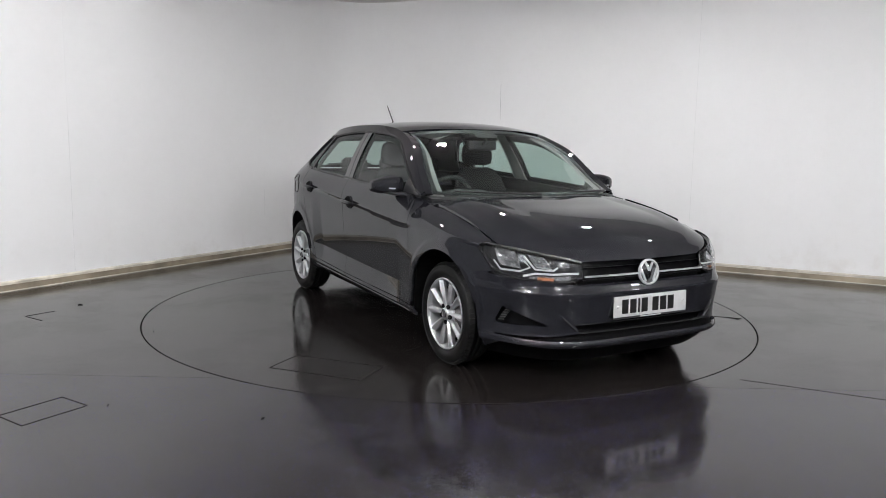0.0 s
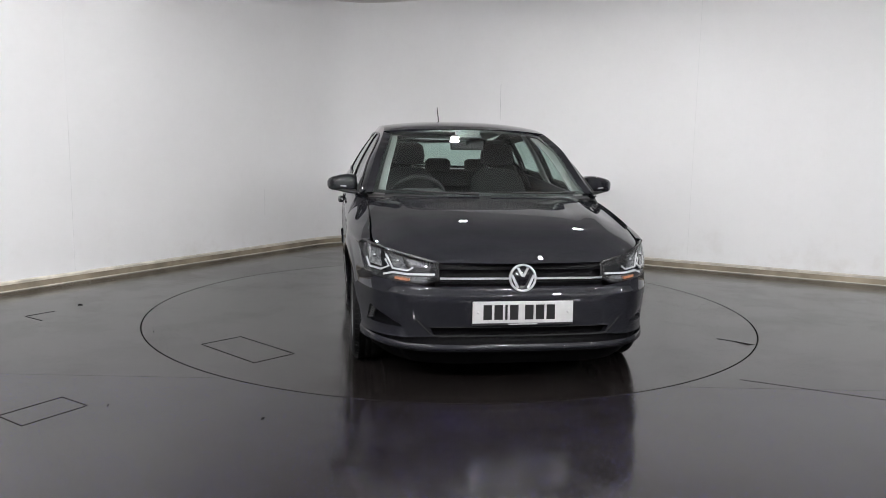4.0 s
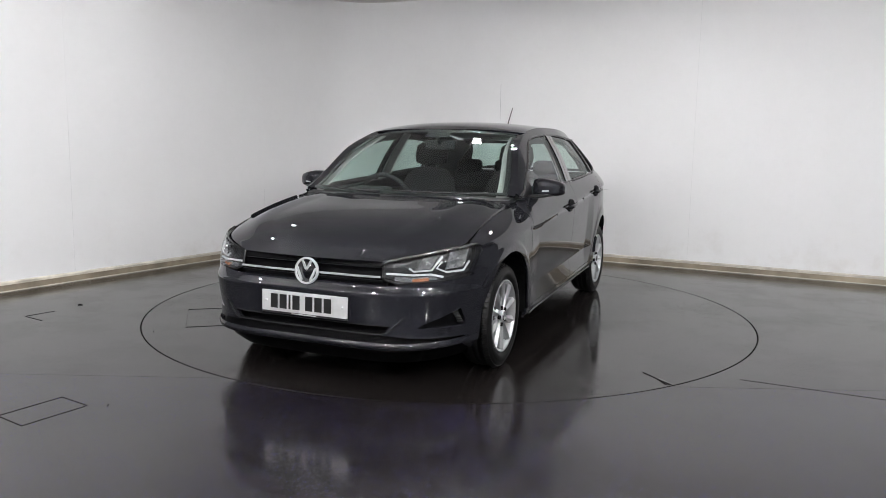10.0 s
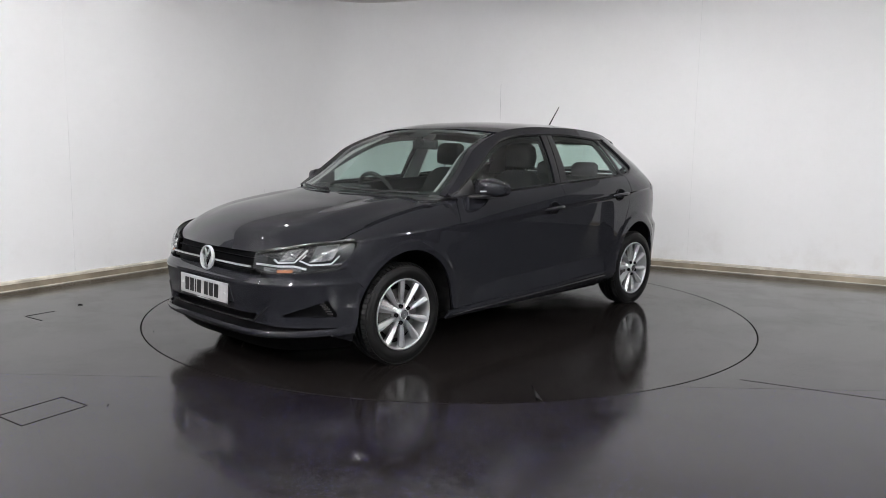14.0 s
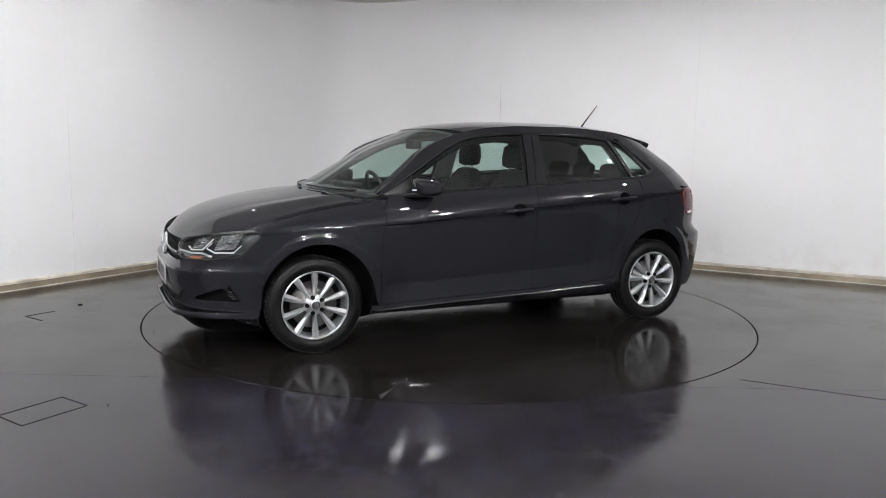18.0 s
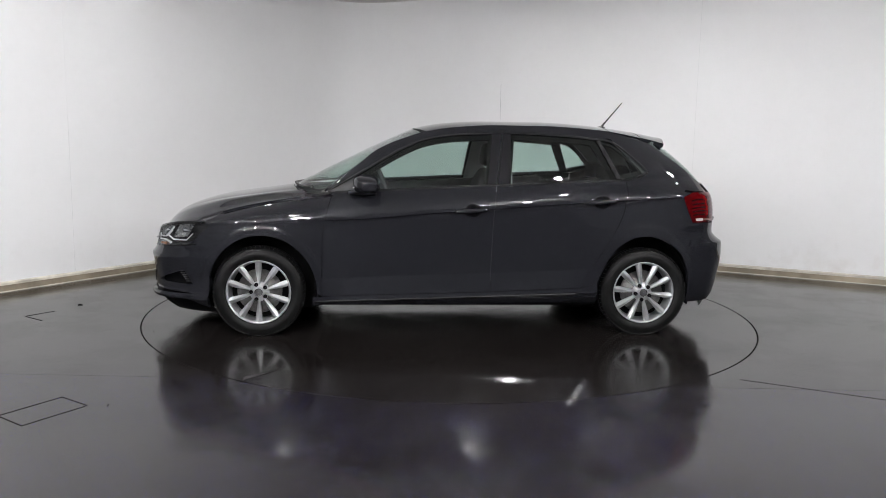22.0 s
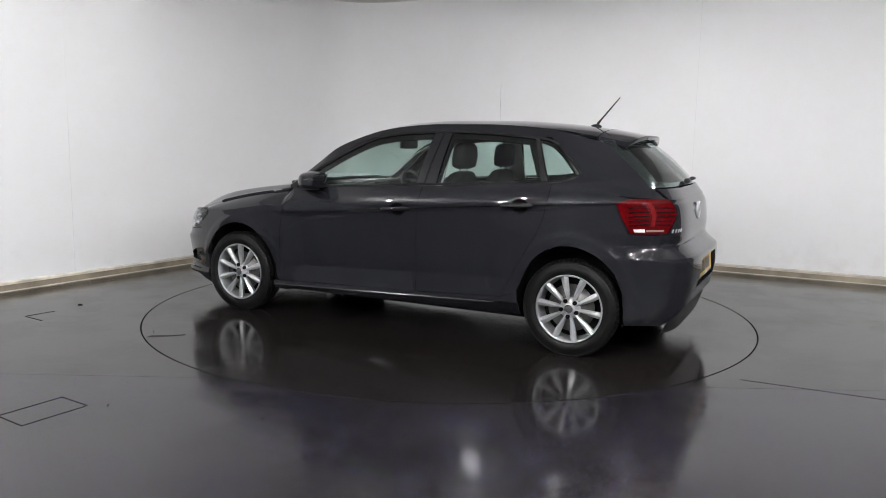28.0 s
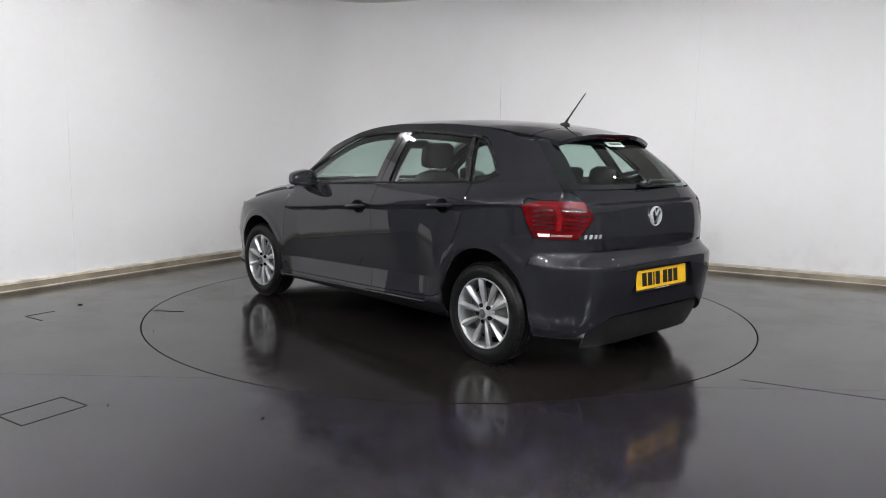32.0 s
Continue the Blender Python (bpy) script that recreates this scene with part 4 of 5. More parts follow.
LAMP_GRID = coons(round_poly(lb), round_poly(lt), [lb[0], lt[0]], [lb[-1], (s_of_x(1.605, 0.700, 1), 0.700), lt[-1]], 28, 10)


def lamp_point(u, v, back=0.0):
    """A place on the lamp's face: u from its inner end to its tip, v from bottom to top; back: metres behind the lens."""
    i, j = min(int(u * 28), 27), min(int(v * 10), 9)
    fu, fv = u * 28 - i, v * 10 - j
    p = [lerp(lerp(LAMP_GRID[i][j][k], LAMP_GRID[i + 1][j][k], fu), lerp(LAMP_GRID[i][j + 1][k], LAMP_GRID[i + 1][j + 1][k], fu), fv) for k in (0, 1)]
    q = around(p[0], p[1], 1)
    return q - Vector((0.75, 0.55 * u, 0)).normalized() * back


lens_bm = bmesh.new()
shell(lens_bm, [[around(*p, 1) for p in col] for col in LAMP_GRID], 0.02)
house_bm = bmesh.new()
shell(house_bm, [[lamp_point(i / 28, j / 10, 0.055 if 0 < i < 28 and 0 < j < 10 else 0.006) for j in range(11)] for i in range(29)], 0.01)
strip_bms = []
for width, pts in ((0.010, [(0.02, 0.31), (0.25, 0.30), (0.42, 0.27), (0.55, 0.12)]), (0.008, [(0.20, 0.60), (0.25, 0.44), (0.42, 0.42), (0.52, 0.82)]), (0.009, [(0.52, 0.66), (0.47, 0.46), (0.58, 0.27), (0.78, 0.22)]), (0.005, [(0.78, 0.22), (0.84, 0.48)])):
    b = bmesh.new()
    ribbon(b, [lamp_point(u, v, 0.012) for u, v in pts], (0, 0, 1), width, 0.004)
    strip_bms.append(b)


def chamber(u0, u1, lean, v0, v1):
    """A faceted hollow reflector between two slanted sides."""
    b = bmesh.new()
    g = []
    for i in range(9):
        col = []
        for j in range(7):
            a, c = i / 8, j / 6
            deep = 0.014 + 0.036 * (1 - abs(2 * a - 1) ** 1.6) * (1 - abs(2 * c - 1) ** 2)
            col.append(lamp_point(lerp(u0, u1, a) + lean * c, lerp(v0, v1, c), deep))
        g.append(col)
    vs = [[b.verts.new(p) for p in col] for col in g]
    for i in range(8):
        for j in range(6):
            b.faces.new((vs[i][j], vs[i + 1][j], vs[i + 1][j + 1], vs[i][j + 1]))
    bmesh.ops.solidify(b, geom=b.faces[:], thickness=0.003)
    return b


def cap(at, r):
    b = bmesh.new()
    lathe(b, [(r, -0.03), (r, 0.0), (r * 0.6, 0.006), (0.001, 0.007)], 16)
    bmesh.ops.transform(b, verts=b.verts, matrix=Matrix.Translation(at) @ pose(0, 0, 0, 0, 0, -70))
    return b


for sg in (1, -1):
    def side_of(b):
        return mirrored(b) if sg < 0 else b.copy()

    lamp = part("headlamp", side_of(house_bm), MAT_LAMP_INNER, car, "clear headlamp with chrome reflectors")
    lens = part("lens", side_of(lens_bm), MAT_LENS, lamp, "clear plastic lens")
    lens.visible_shadow = False
    for b in strip_bms:
        part("light_strip", side_of(b), MAT_GUIDE, lamp, "pale light guide strip")
    for u0, u1, lean, v0, v1 in ((0.25, 0.41, 0.07, 0.48, 0.90), (0.56, 0.78, 0.045, 0.36, 0.92)):
        part("reflector", side_of(chamber(u0, u1, lean, v0, v1)), MAT_SILVER, lamp, "silver faceted reflector")
        part("bulb_cap", side_of(cap(lamp_point((u0 + u1 + lean) / 2, (v0 + v1) / 2, 0.022), 0.011)), MAT_CHROME, lamp)
    bm = bmesh.new()
    ribbon(bm, [lamp_point(u, 0.085, 0.020) for u in (0.24, 0.32, 0.40)], (0, 0, 1), 0.014, 0.004)
    part("indicator_bulb", side_of(bm), MAT_ORANGE, lamp, "amber indicator")
    bm = bmesh.new()
    ribbon(bm, [lamp_point(u, 0.10, 0.030) for u in (0.08, 0.25, 0.48)], (0, 0, 1), 0.024, 0.004)
    part("indicator_mirror", side_of(bm), MAT_SILVER, lamp)

# windscreen, roof and pillars
WS_EDGE = [(0.865, 0.955), (0.746, 1.032), (0.631, 1.124), (0.511, 1.218), (0.337, 1.294), (0.21, 1.334)]


def ws_point(u, v, back=0.0):
    """u: from the foot to the top of the windscreen, v: -1 to 1 across."""
    a = abs(v)
    xe, ze = poly_at(round_poly(WS_EDGE, 8), u)
    ye = RAIL_Y(xe) - 0.045
    xm, zm = lerp(1.125, 0.275, u), lerp(0.950, 1.366, u) + 0.012 * math.sin(math.pi * u)
    k = 1 - a ** 2.3
    return Vector((lerp(xe, xm, k) - 0.6 * back, v * ye, lerp(ze, zm, k) - 0.8 * back))


bm = bmesh.new()
shell(bm, [[ws_point(i / 20, -1 + j / 16) for j in range(33)] for i in range(21)], 0.006, lip=False)
windscreen = part("windscreen", bm, MAT_GLASS, car, "green-tinted windscreen")
windscreen.visible_shadow = False
bm = bmesh.new()
for v0, v1 in ((-1.0, -0.955), (0.955, 1.0)):
    shell(bm, [[ws_point(i / 20, lerp(v0, v1, j / 2), 0.004) for j in range(3)] for i in range(21)], 0.004, lip=False)
shell(bm, [[ws_point(lerp(0.0, 0.045, i / 2), -1 + j / 12, 0.004) for j in range(25)] for i in range(3)], 0.004, lip=False)
shell(bm, [[ws_point(lerp(0.955, 1.0, i / 2), -1 + j / 12, 0.004) for j in range(25)] for i in range(3)], 0.004, lip=False)
shell(bm, [[ws_point(lerp(0.86, 0.97, i / 3), lerp(-0.16, 0.16, j / 4), 0.004) for j in range(5)] for i in range(4)], 0.004, lip=False)
part("windscreen_band", bm, MAT_BLACK, windscreen, "black printed band round the windscreen")

# cowl with the wipers
bm = bmesh.new()
shell(bm, [[Vector((lerp(1.17 - 0.26 * abs(v) ** 2.2, 1.09 - 0.26 * abs(v) ** 2.2, i / 3), v * 0.725, 0.925 + 0.012 * (1 - abs(v)) + 0.004 * i)) for v in [-1 + j / 12 for j in range(25)]] for i in range(4)], 0.02)
cowl = part("cowl", bm, MAT_BLACK, car, "black plastic cowl under the windscreen")
for y0, y1, z in ((0.60, 0.02, 0.0), (-0.06, -0.60, 0.0)):
    bm = bmesh.new()
    pts = []
    for k in range(9):
        v = lerp(y0, y1, k / 8) / 0.70
        pts.append(ws_point(lerp(0.004, 0.030, k / 8), v) + Vector((0.008, 0, 0.009)))
    tube(bm, pts, [0.010, 0.009, 0.007, 0.006, 0.006, 0.006, 0.005, 0.005, 0.004], 6)
    part("wiper", bm, MAT_BLACK, cowl, "black windscreen wiper")


def roof_point(x, v):
    a = abs(v)
    zr, zm, yr = RAIL_Z(x), ROOF_MID_Z(x), RAIL_Y(x) * end_factor(x, RAIL_Z(x))
    return Vector((x, v * yr, zr + (zm - zr) * (1 - a ** 2.6)))


def roof_front(v):
    return lerp(0.265, 0.190, abs(v) ** 2.3)


bm = bmesh.new()
shell(bm, [[roof_point(lerp(roof_front(-1 + j / 20), -1.315, i / 30), (-1 + j / 20)) for j in range(41)] for i in range(31)], 0.014)
roof = part("roof", bm, MAT_PAINT, car)

# the frame over the side windows, from the foot of the windscreen pillar to the rear
DLO = smooth_line([(0.860, 0.934), (0.80, 0.970), (0.70, 1.030), (0.505, 1.147), (0.329, 1.247), (0.192, 1.303), (0.006, 1.333), (-0.19, 1.344), (-0.45, 1.348), (-0.763, 1.334), (-0.945, 1.318), (-1.0, 1.311)])


def rail_point(x, t):
    """t: 0 at the window's edge, 1 at the roof's edge, more: rolled over towards the roof."""
    z = lerp(DLO(x), RAIL_Z(x), min(t, 1.0))
    p = side(x, z)
    if t > 1:
        q = roof_point(x, 0.95) if x < 0.19 else None
        w = ws_point(0, 1)
        if q is None:
            u = min(range(41), key=lambda k: abs(poly_at(round_poly(WS_EDGE, 8), k / 40)[0] - x)) / 40
            q = ws_point(u, 0.985)
            q.x = x
        p = p.lerp(q, t - 1)
    return p


bm = bmesh.new()
shell(bm, [[rail_point(lerp(0.835, -1.0, i / 60), t) for t in (0, 0.2, 0.4, 0.6, 0.8, 0.99)] for i in range(61)], 0.012)
both("roof_rail", bm, MAT_PAINT, car)
bm = bmesh.new()
shell(bm, [[rail_point(lerp(0.858, 0.19, i / 30), t) for t in (0.99, 1.2, 1.4, 1.6, 1.8, 2.0)] for i in range(31)], 0.012)
both("windscreen_pillar", bm, MAT_PAINT, car)


# side windows
def strip_between(low, high, n, m=6, out=0.0):
    return [[side(lerp(a[0], b[0], j / m), lerp(a[1], b[1], j / m)) + Vector((0, out, 0)) for j in range(m + 1)] for a, b in zip([poly_at(low, i / n) for i in range(n + 1)], [poly_at(high, i / n) for i in range(n + 1)])]


def window(name, low, high, n):
    bm = bmesh.new()
    shell(bm, strip_between(low, high, n, 8, -0.010), 0.004, lip=False)
    for g in both(name, bm, MAT_GLASS, car, "green-tinted side window"):
        g.visible_shadow = False
    return bm


def dlo_line(x0, x1, n=16, dz=-0.012):
    return [(lerp(x0, x1, i / n), DLO(lerp(x0, x1, i / n)) + dz) for i in range(n + 1)]


def belt_line(x0, x1, n=16, dz=0.008):
    return [(lerp(x0, x1, i / n), belt_z(lerp(x0, x1, i / n)) + dz) for i in range(n + 1)]


window("front_window", belt_line(-0.205, 0.800), dlo_line(-0.255, 0.800), 30)
window("rear_window", belt_line(-1.075, -0.345), dlo_line(-0.955, -0.376), 24)
window("quarter_window", round_poly([(-1.105, 1.046), (-1.20, 1.062), (-1.268, 1.090), (-1.278, 1.102)]), round_poly([(-0.985, 1.306), (-1.07, 1.284), (-1.150, 1.225), (-1.275, 1.112)]), 14)

# pillars, dividers and window trim
bm = bmesh.new()
shell(bm, strip_between([(-0.260, 0.990), (-0.203, 0.990)], [(-0.318, 1.345), (-0.252, 1.344)], 4, 8, 0.0), 0.01)
shell(bm, strip_between([(-0.350, 0.994), (-0.266, 0.992)], [(-0.378, 1.346), (-0.325, 1.345)], 4, 8, 0.0), 0.01)
both("door_pillar", bm, MAT_PIANO, car, "gloss black pillar between the doors")
bm = bmesh.new()
shell(bm, strip_between([(-1.105, 1.040), (-1.075, 1.040)], [(-0.985, 1.308), (-0.957, 1.314)], 3, 8, 0.002), 0.01)
both("window_divider", bm, MAT_TRIM, car)


def trim(name, pts, w, out, mat=MAT_TRIM):
    b = bmesh.new()
    ribbon(b, [side(x, z) + Vector((0, out, 0)) for x, z in pts], (0, 0.3, 1), w, 0.005)
    return both(name, b, mat, car)


trim("belt_trim", belt_line(0.83, -1.10, 30, 0.002), 0.014, 0.001)
trim("window_trim", dlo_line(0.83, -0.98, 40, -0.006), 0.012, 0.000)
trim("quarter_trim", round_poly([(-0.985, 1.312), (-1.075, 1.291), (-1.156, 1.231), (-1.284, 1.110), (-1.272, 1.086), (-1.20, 1.056), (-1.10, 1.040)]), 0.012, 0.002)
bm = bmesh.new()
shell(bm, strip_between([(0.640, 0.958), (0.835, 0.942)], [(0.640, 1.050), (0.815, 0.955)], 6, 5, 0.003), 0.01)
both("mirror_sail", bm, MAT_BLACK, car, "black triangle at the mirror's foot")

# ---- rear: tailgate, glass, spoiler, lamps, bumper ----
def rear_s(y, z):
    return s_of_y(y, z, -1)


def rear_around(s_, z_):
    return around(s_, z_, -1)


GATE_EDGE = [(0.598, 0.700), (0.634, 0.765), (0.540, 0.880), (0.580, 0.965), (0.606, 1.022)]
gate = coons([(0.0, 0.698), (0.598, 0.700)], [(0.0, 1.018), (0.3, 1.020), (0.606, 1.022)], [(0.0, 0.698), (0.0, 1.018)], GATE_EDGE, 24, 40)


def gate_point(y, z):
    crease = 0.009 * math.exp(-((z - 0.944) / 0.006) ** 2)
    return tail(y, z, -0.002 - crease)


bm = bmesh.new()
full = [[gate_point(-y, z) for y, z in col] for col in gate[:0:-1]] + [[gate_point(y, z) for y, z in col] for col in gate]
shell(bm, full, 0.016)
tailgate = part("tailgate", bm, MAT_PAINT, car)


def glass_point(u, v, back=0.0):
    """u: from the bottom to the top of the rear window, v: -1 to 1 across."""
    z = lerp(1.028, 1.302, u)
    xe = float(np.interp(z, [q[1] for q in PILLAR_REAR], [q[0] for q in PILLAR_REAR])) + 0.010
    e = side(xe, min(z, 1.279))
    a = abs(v)
    k = (1 - a ** 3.4) ** 0.8
    p = Vector((lerp(xe, -TAIL(z), k), v * (e.y - 0.007), z))
    return p + Vector((0.8, 0, -0.5)) * back


bm = bmesh.new()
shell(bm, [[glass_point(i / 14, -1 + j / 12) for j in range(25)] for i in range(15)], 0.004, lip=False)
rg = part("rear_screen", bm, MAT_GLASS, tailgate, "green-tinted rear window")
rg.visible_shadow = False
bm = bmesh.new()
shell(bm, [[glass_point(lerp(0, 0.09, i / 2), -1 + j / 12, 0.004) for j in range(25)] for i in range(3)], 0.004, lip=False)
shell(bm, [[glass_point(lerp(0.90, 1, i / 2), -1 + j / 12, 0.004) for j in range(25)] for i in range(3)], 0.004, lip=False)
for v0, v1 in ((-1, -0.84), (0.84, 1)):
    shell(bm, [[glass_point(i / 14, lerp(v0, v1, j / 2), 0.004) for j in range(3)] for i in range(15)], 0.004, lip=False)
part("rear_screen_band", bm, MAT_PIANO, tailgate, "black printed band round the rear window")
bm = bmesh.new()
shell(bm, [[glass_point(lerp(0.86, 0.955, i / 2), lerp(-0.20, 0.12, j / 6), -0.003) for j in range(7)] for i in range(3)], 0.001)
sticker = part("sticker", bm, MAT_STICKER, tailgate, "pale green sticker inside the rear window")
bm = bmesh.new()
shell(bm, [[glass_point(lerp(0.895, 0.925, i / 2), lerp(-0.16, 0.06, j / 6), -0.005) for j in range(7)] for i in range(3)], 0.001)
part("dark_bar", bm, MAT_ALLOY_DARK, sticker)

# spoiler
def spoil_tip(v):
    return -1.556 + 0.060 * abs(v) ** 2.5


def spoil_half(u):
    x = lerp(-1.322, -1.42, u)
    return RAIL_Y(x) * end_factor(x, RAIL_Z(x)) - 0.002 + 0.010 * u


def spoil_section(v):
    """The spoiler's cross-section at v: along the top to the tip, down the rear face and back underneath."""
    a = abs(v)
    tip = spoil_tip(v)
    pts = []
    for i in range(9):
        u = i / 8
        x = lerp(-1.322, tip, u)
        pts.append(Vector((x, v * spoil_half(u), roof_point(max(x, -1.5), v * 0.985).z + 0.010 * u * a - 0.10 * max(0.0, -1.5 - x) - 0.004 * u * u)))
    end = pts[-1]
    pts.append(end + Vector((-0.002, 0, -0.006)))
    pts.append(end + Vector((0.004, 0, -0.026)))
    pts.append(end + Vector((0.030, -0.006 * v, -0.034)))
    for x, dz in ((-1.44, -0.046), (-1.385, -0.038), (-1.325, -0.030)):
        pts.append(Vector((x, v * (spoil_half(0.3) - 0.004), roof_point(x, v * 0.97).z + dz)))
    return pts


bm = bmesh.new()
rings = [[bm.verts.new(p) for p in spoil_section(-1 + j / 16)] for j in range(33)]
for p, q in zip(rings, rings[1:]):
    for k in range(len(p)):
        m_ = (k + 1) % len(p)
        bm.faces.new((p[k], q[k], q[m_], p[m_])).smooth = True
bm.faces.new(rings[0])
bm.faces.new(rings[-1][::-1])
bmesh.ops.recalc_face_normals(bm, faces=bm.faces)
spoiler_me = mesh_of("spoiler", bm, MAT_PAINT)
spoiler_me.set_sharp_from_angle(angle=radians(38))
spoiler = new("spoiler", spoiler_me)
spoiler.parent = tailgate
bm = bmesh.new()
shell(bm, [[spoil_section(v)[9].lerp(spoil_section(v)[10], k) + Vector((-0.002, 0, 0)) for k in (0.2, 0.5, 0.95)] for v in [lerp(-0.36, 0.36, i / 10) for i in range(11)]], 0.003)
part("brake_lamp", bm, MAT_DARK_RED, spoiler, "dark red high brake lamp")

# rear wiper, badge, boot lettering as plain bars
bm = bmesh.new()
add_box(bm, -0.022, -0.045, -0.018, 0.016, 0.045, 0.014, Matrix.Translation(glass_point(0.06, 0.0) + Vector((-0.016, 0, 0.010))), 0.010)
tube(bm, [glass_point(0.07, 0.02) + Vector((-0.045, 0, 0.02)), glass_point(0.075, -0.25) + Vector((-0.035, 0, 0.015)), glass_point(0.06, -0.62) + Vector((-0.02, 0, 0.01))], [0.013, 0.011, 0.007], 8)
part("rear_wiper", bm, MAT_BLACK, tailgate, "black rear wiper")
badge(0.058, gate_point(0, 0.866) + Vector((-0.004, 0, 0)), pose(0, 0, 0, 0, 0, 90) @ pose(0, 0, 0, -2, 0, 0), tailgate)
for k in range(4):
    bm = bmesh.new()
    y = 0.600 - k * 0.030
    p = gate_point(y, 0.778)
    add_box(bm, -0.005, -0.0105, -0.0115, 0.002, 0.0105, 0.0115, Matrix.Translation(p) @ pose(0, 0, 0, 0, -14, 0), 0.003)
    part("chrome_bar", bm, MAT_STRIP, tailgate)

# tail lamps
lamp_b = [(s_of_x(-1.612, 0.766, -1), 0.766), (rear_s(0.76, 0.764), 0.764), (rear_s(0.642, 0.765), 0.765)]
lamp_r = [lamp_b[-1], (rear_s(0.546, 0.880), 0.880), (rear_s(0.584, 0.964), 0.964)]
lamp_t = [(s_of_x(-1.528, 0.938, -1), 0.938), (s_of_x(-1.60, 0.966, -1), 0.966), (rear_s(0.70, 0.966), 0.966), lamp_r[-1]]
lamp_l = [lamp_b[0], (s_of_x(-1.560, 0.860, -1), 0.860), lamp_t[0]]
TL = coons(lamp_b, lamp_t, lamp_l, lamp_r, 28, 16)
bm = bmesh.new()
shell(bm, [[rear_around(*p) for p in col] for col in TL], 0.02)
tail_lamps = both("tail_lamp", bm, MAT_RED_LENS, car, "red tail lamp with a clear segment")


def tl_piece(u0, u1, v0, v1, out, n=8):
    b = bmesh.new()
    g = []
    for i in range(n + 1):
        col = []
        for j in range(5):
            u, v = lerp(u0, u1, i / n) * 28, lerp(v0, v1, j / 4) * 16
            a, c = min(int(u), 27), min(int(v), 15)
            p = [lerp(lerp(TL[a][c][k], TL[a + 1][c][k], u - a), lerp(TL[a][c + 1][k], TL[a + 1][c + 1][k], u - a), v - c) for k in (0, 1)]
            q = rear_around(*p)
            col.append(q + Vector((-0.75, 0.66, 0)) * out)
        g.append(col)
    shell(b, g, 0.006)
    return b


pieces = [("clear_segment", (0.10, 0.34, 0.06, 0.150), MAT_WHITE_LENS), ("clear_segment", (0.36, 0.82, 0.07, 0.130), MAT_CLEAR_SEG)]
for k in range(5):
    v = 0.26 + k * 0.125
    pieces.append(("dark_rib", (0.05 + 0.02 * k, 0.42, v, v + 0.045), MAT_DARK_RED))
    pieces.append(("dark_rib", (0.56, 0.93, v, v + 0.035), MAT_DARK_RED))
pieces.append(("lamp_core", (0.46, 0.54, 0.24, 0.90), MAT_CORE))
for nm, (u0, u1, v0, v1), mt in pieces:
    b = tl_piece(u0, u1, v0, v1, 0.003)
    o = mirrored(b)
    part(nm, b, mt, tail_lamps[0])
    part(nm, o, mt, tail_lamps[1])

# painted inner skin behind the joints of lamps, tailgate and bumper
bm = bmesh.new()
shell(bm, [[rear_around(lerp(0.0, 0.655, i / 24), z) * 1.0 + Vector((0.016, -0.009 if i > 12 else 0, 0)) for z in [lerp(0.60, 1.010, j / 14) for j in range(15)]] for i in range(25)], 0.004, lip=False)
both("inner_skin", bm, MAT_PAINT, car)

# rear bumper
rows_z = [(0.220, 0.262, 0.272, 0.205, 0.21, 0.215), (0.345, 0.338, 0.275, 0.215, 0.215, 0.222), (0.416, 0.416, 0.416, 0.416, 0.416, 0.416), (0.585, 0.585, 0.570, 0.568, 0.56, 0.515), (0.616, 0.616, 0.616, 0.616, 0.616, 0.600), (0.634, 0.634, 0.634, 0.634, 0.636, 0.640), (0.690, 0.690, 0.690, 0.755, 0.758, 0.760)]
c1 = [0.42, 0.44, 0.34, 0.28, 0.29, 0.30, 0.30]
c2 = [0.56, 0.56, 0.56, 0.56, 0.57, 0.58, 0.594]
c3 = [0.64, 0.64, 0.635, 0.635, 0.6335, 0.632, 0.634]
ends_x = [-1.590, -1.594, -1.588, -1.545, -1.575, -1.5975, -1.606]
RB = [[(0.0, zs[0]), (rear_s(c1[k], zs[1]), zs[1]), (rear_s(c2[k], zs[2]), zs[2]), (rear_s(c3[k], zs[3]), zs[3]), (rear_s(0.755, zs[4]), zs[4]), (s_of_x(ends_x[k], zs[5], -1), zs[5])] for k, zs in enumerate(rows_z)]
bm = panel_grid(RB[1:], {(0, 1)}, rear_around, 14, 10, 0.03)
other = mirrored(bm)
me = mesh_of("half", other, MAT_PAINT)
bm.from_mesh(me)
bmesh.ops.remove_doubles(bm, verts=bm.verts[:], dist=2e-5)
bpy.data.meshes.remove(me)
rear_bumper = part("rear_bumper", bm, MAT_PAINT, car)
bm = bmesh.new()
shell(bm, [[tail(lerp(-0.36, 0.36, i / 12), z, -0.030) for z in (0.42, 0.47, 0.52, 0.56, 0.60)] for i in range(13)], 0.01)
part("plate_recess", bm, MAT_PAINT, rear_bumper)
bm = bmesh.new()
shell(bm, [[tail(lerp(-0.56, 0.56, i / 12), z, -0.030) for z in (0.15, 0.2, 0.25, 0.32)] for i in range(13)], 0.01)
part("rear_valance", bm, MAT_BLACK, rear_bumper)
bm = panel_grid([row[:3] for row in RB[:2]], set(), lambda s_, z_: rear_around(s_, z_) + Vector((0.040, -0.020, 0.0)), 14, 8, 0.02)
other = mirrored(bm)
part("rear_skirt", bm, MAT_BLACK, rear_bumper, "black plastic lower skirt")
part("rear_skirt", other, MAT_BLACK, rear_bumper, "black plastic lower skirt")
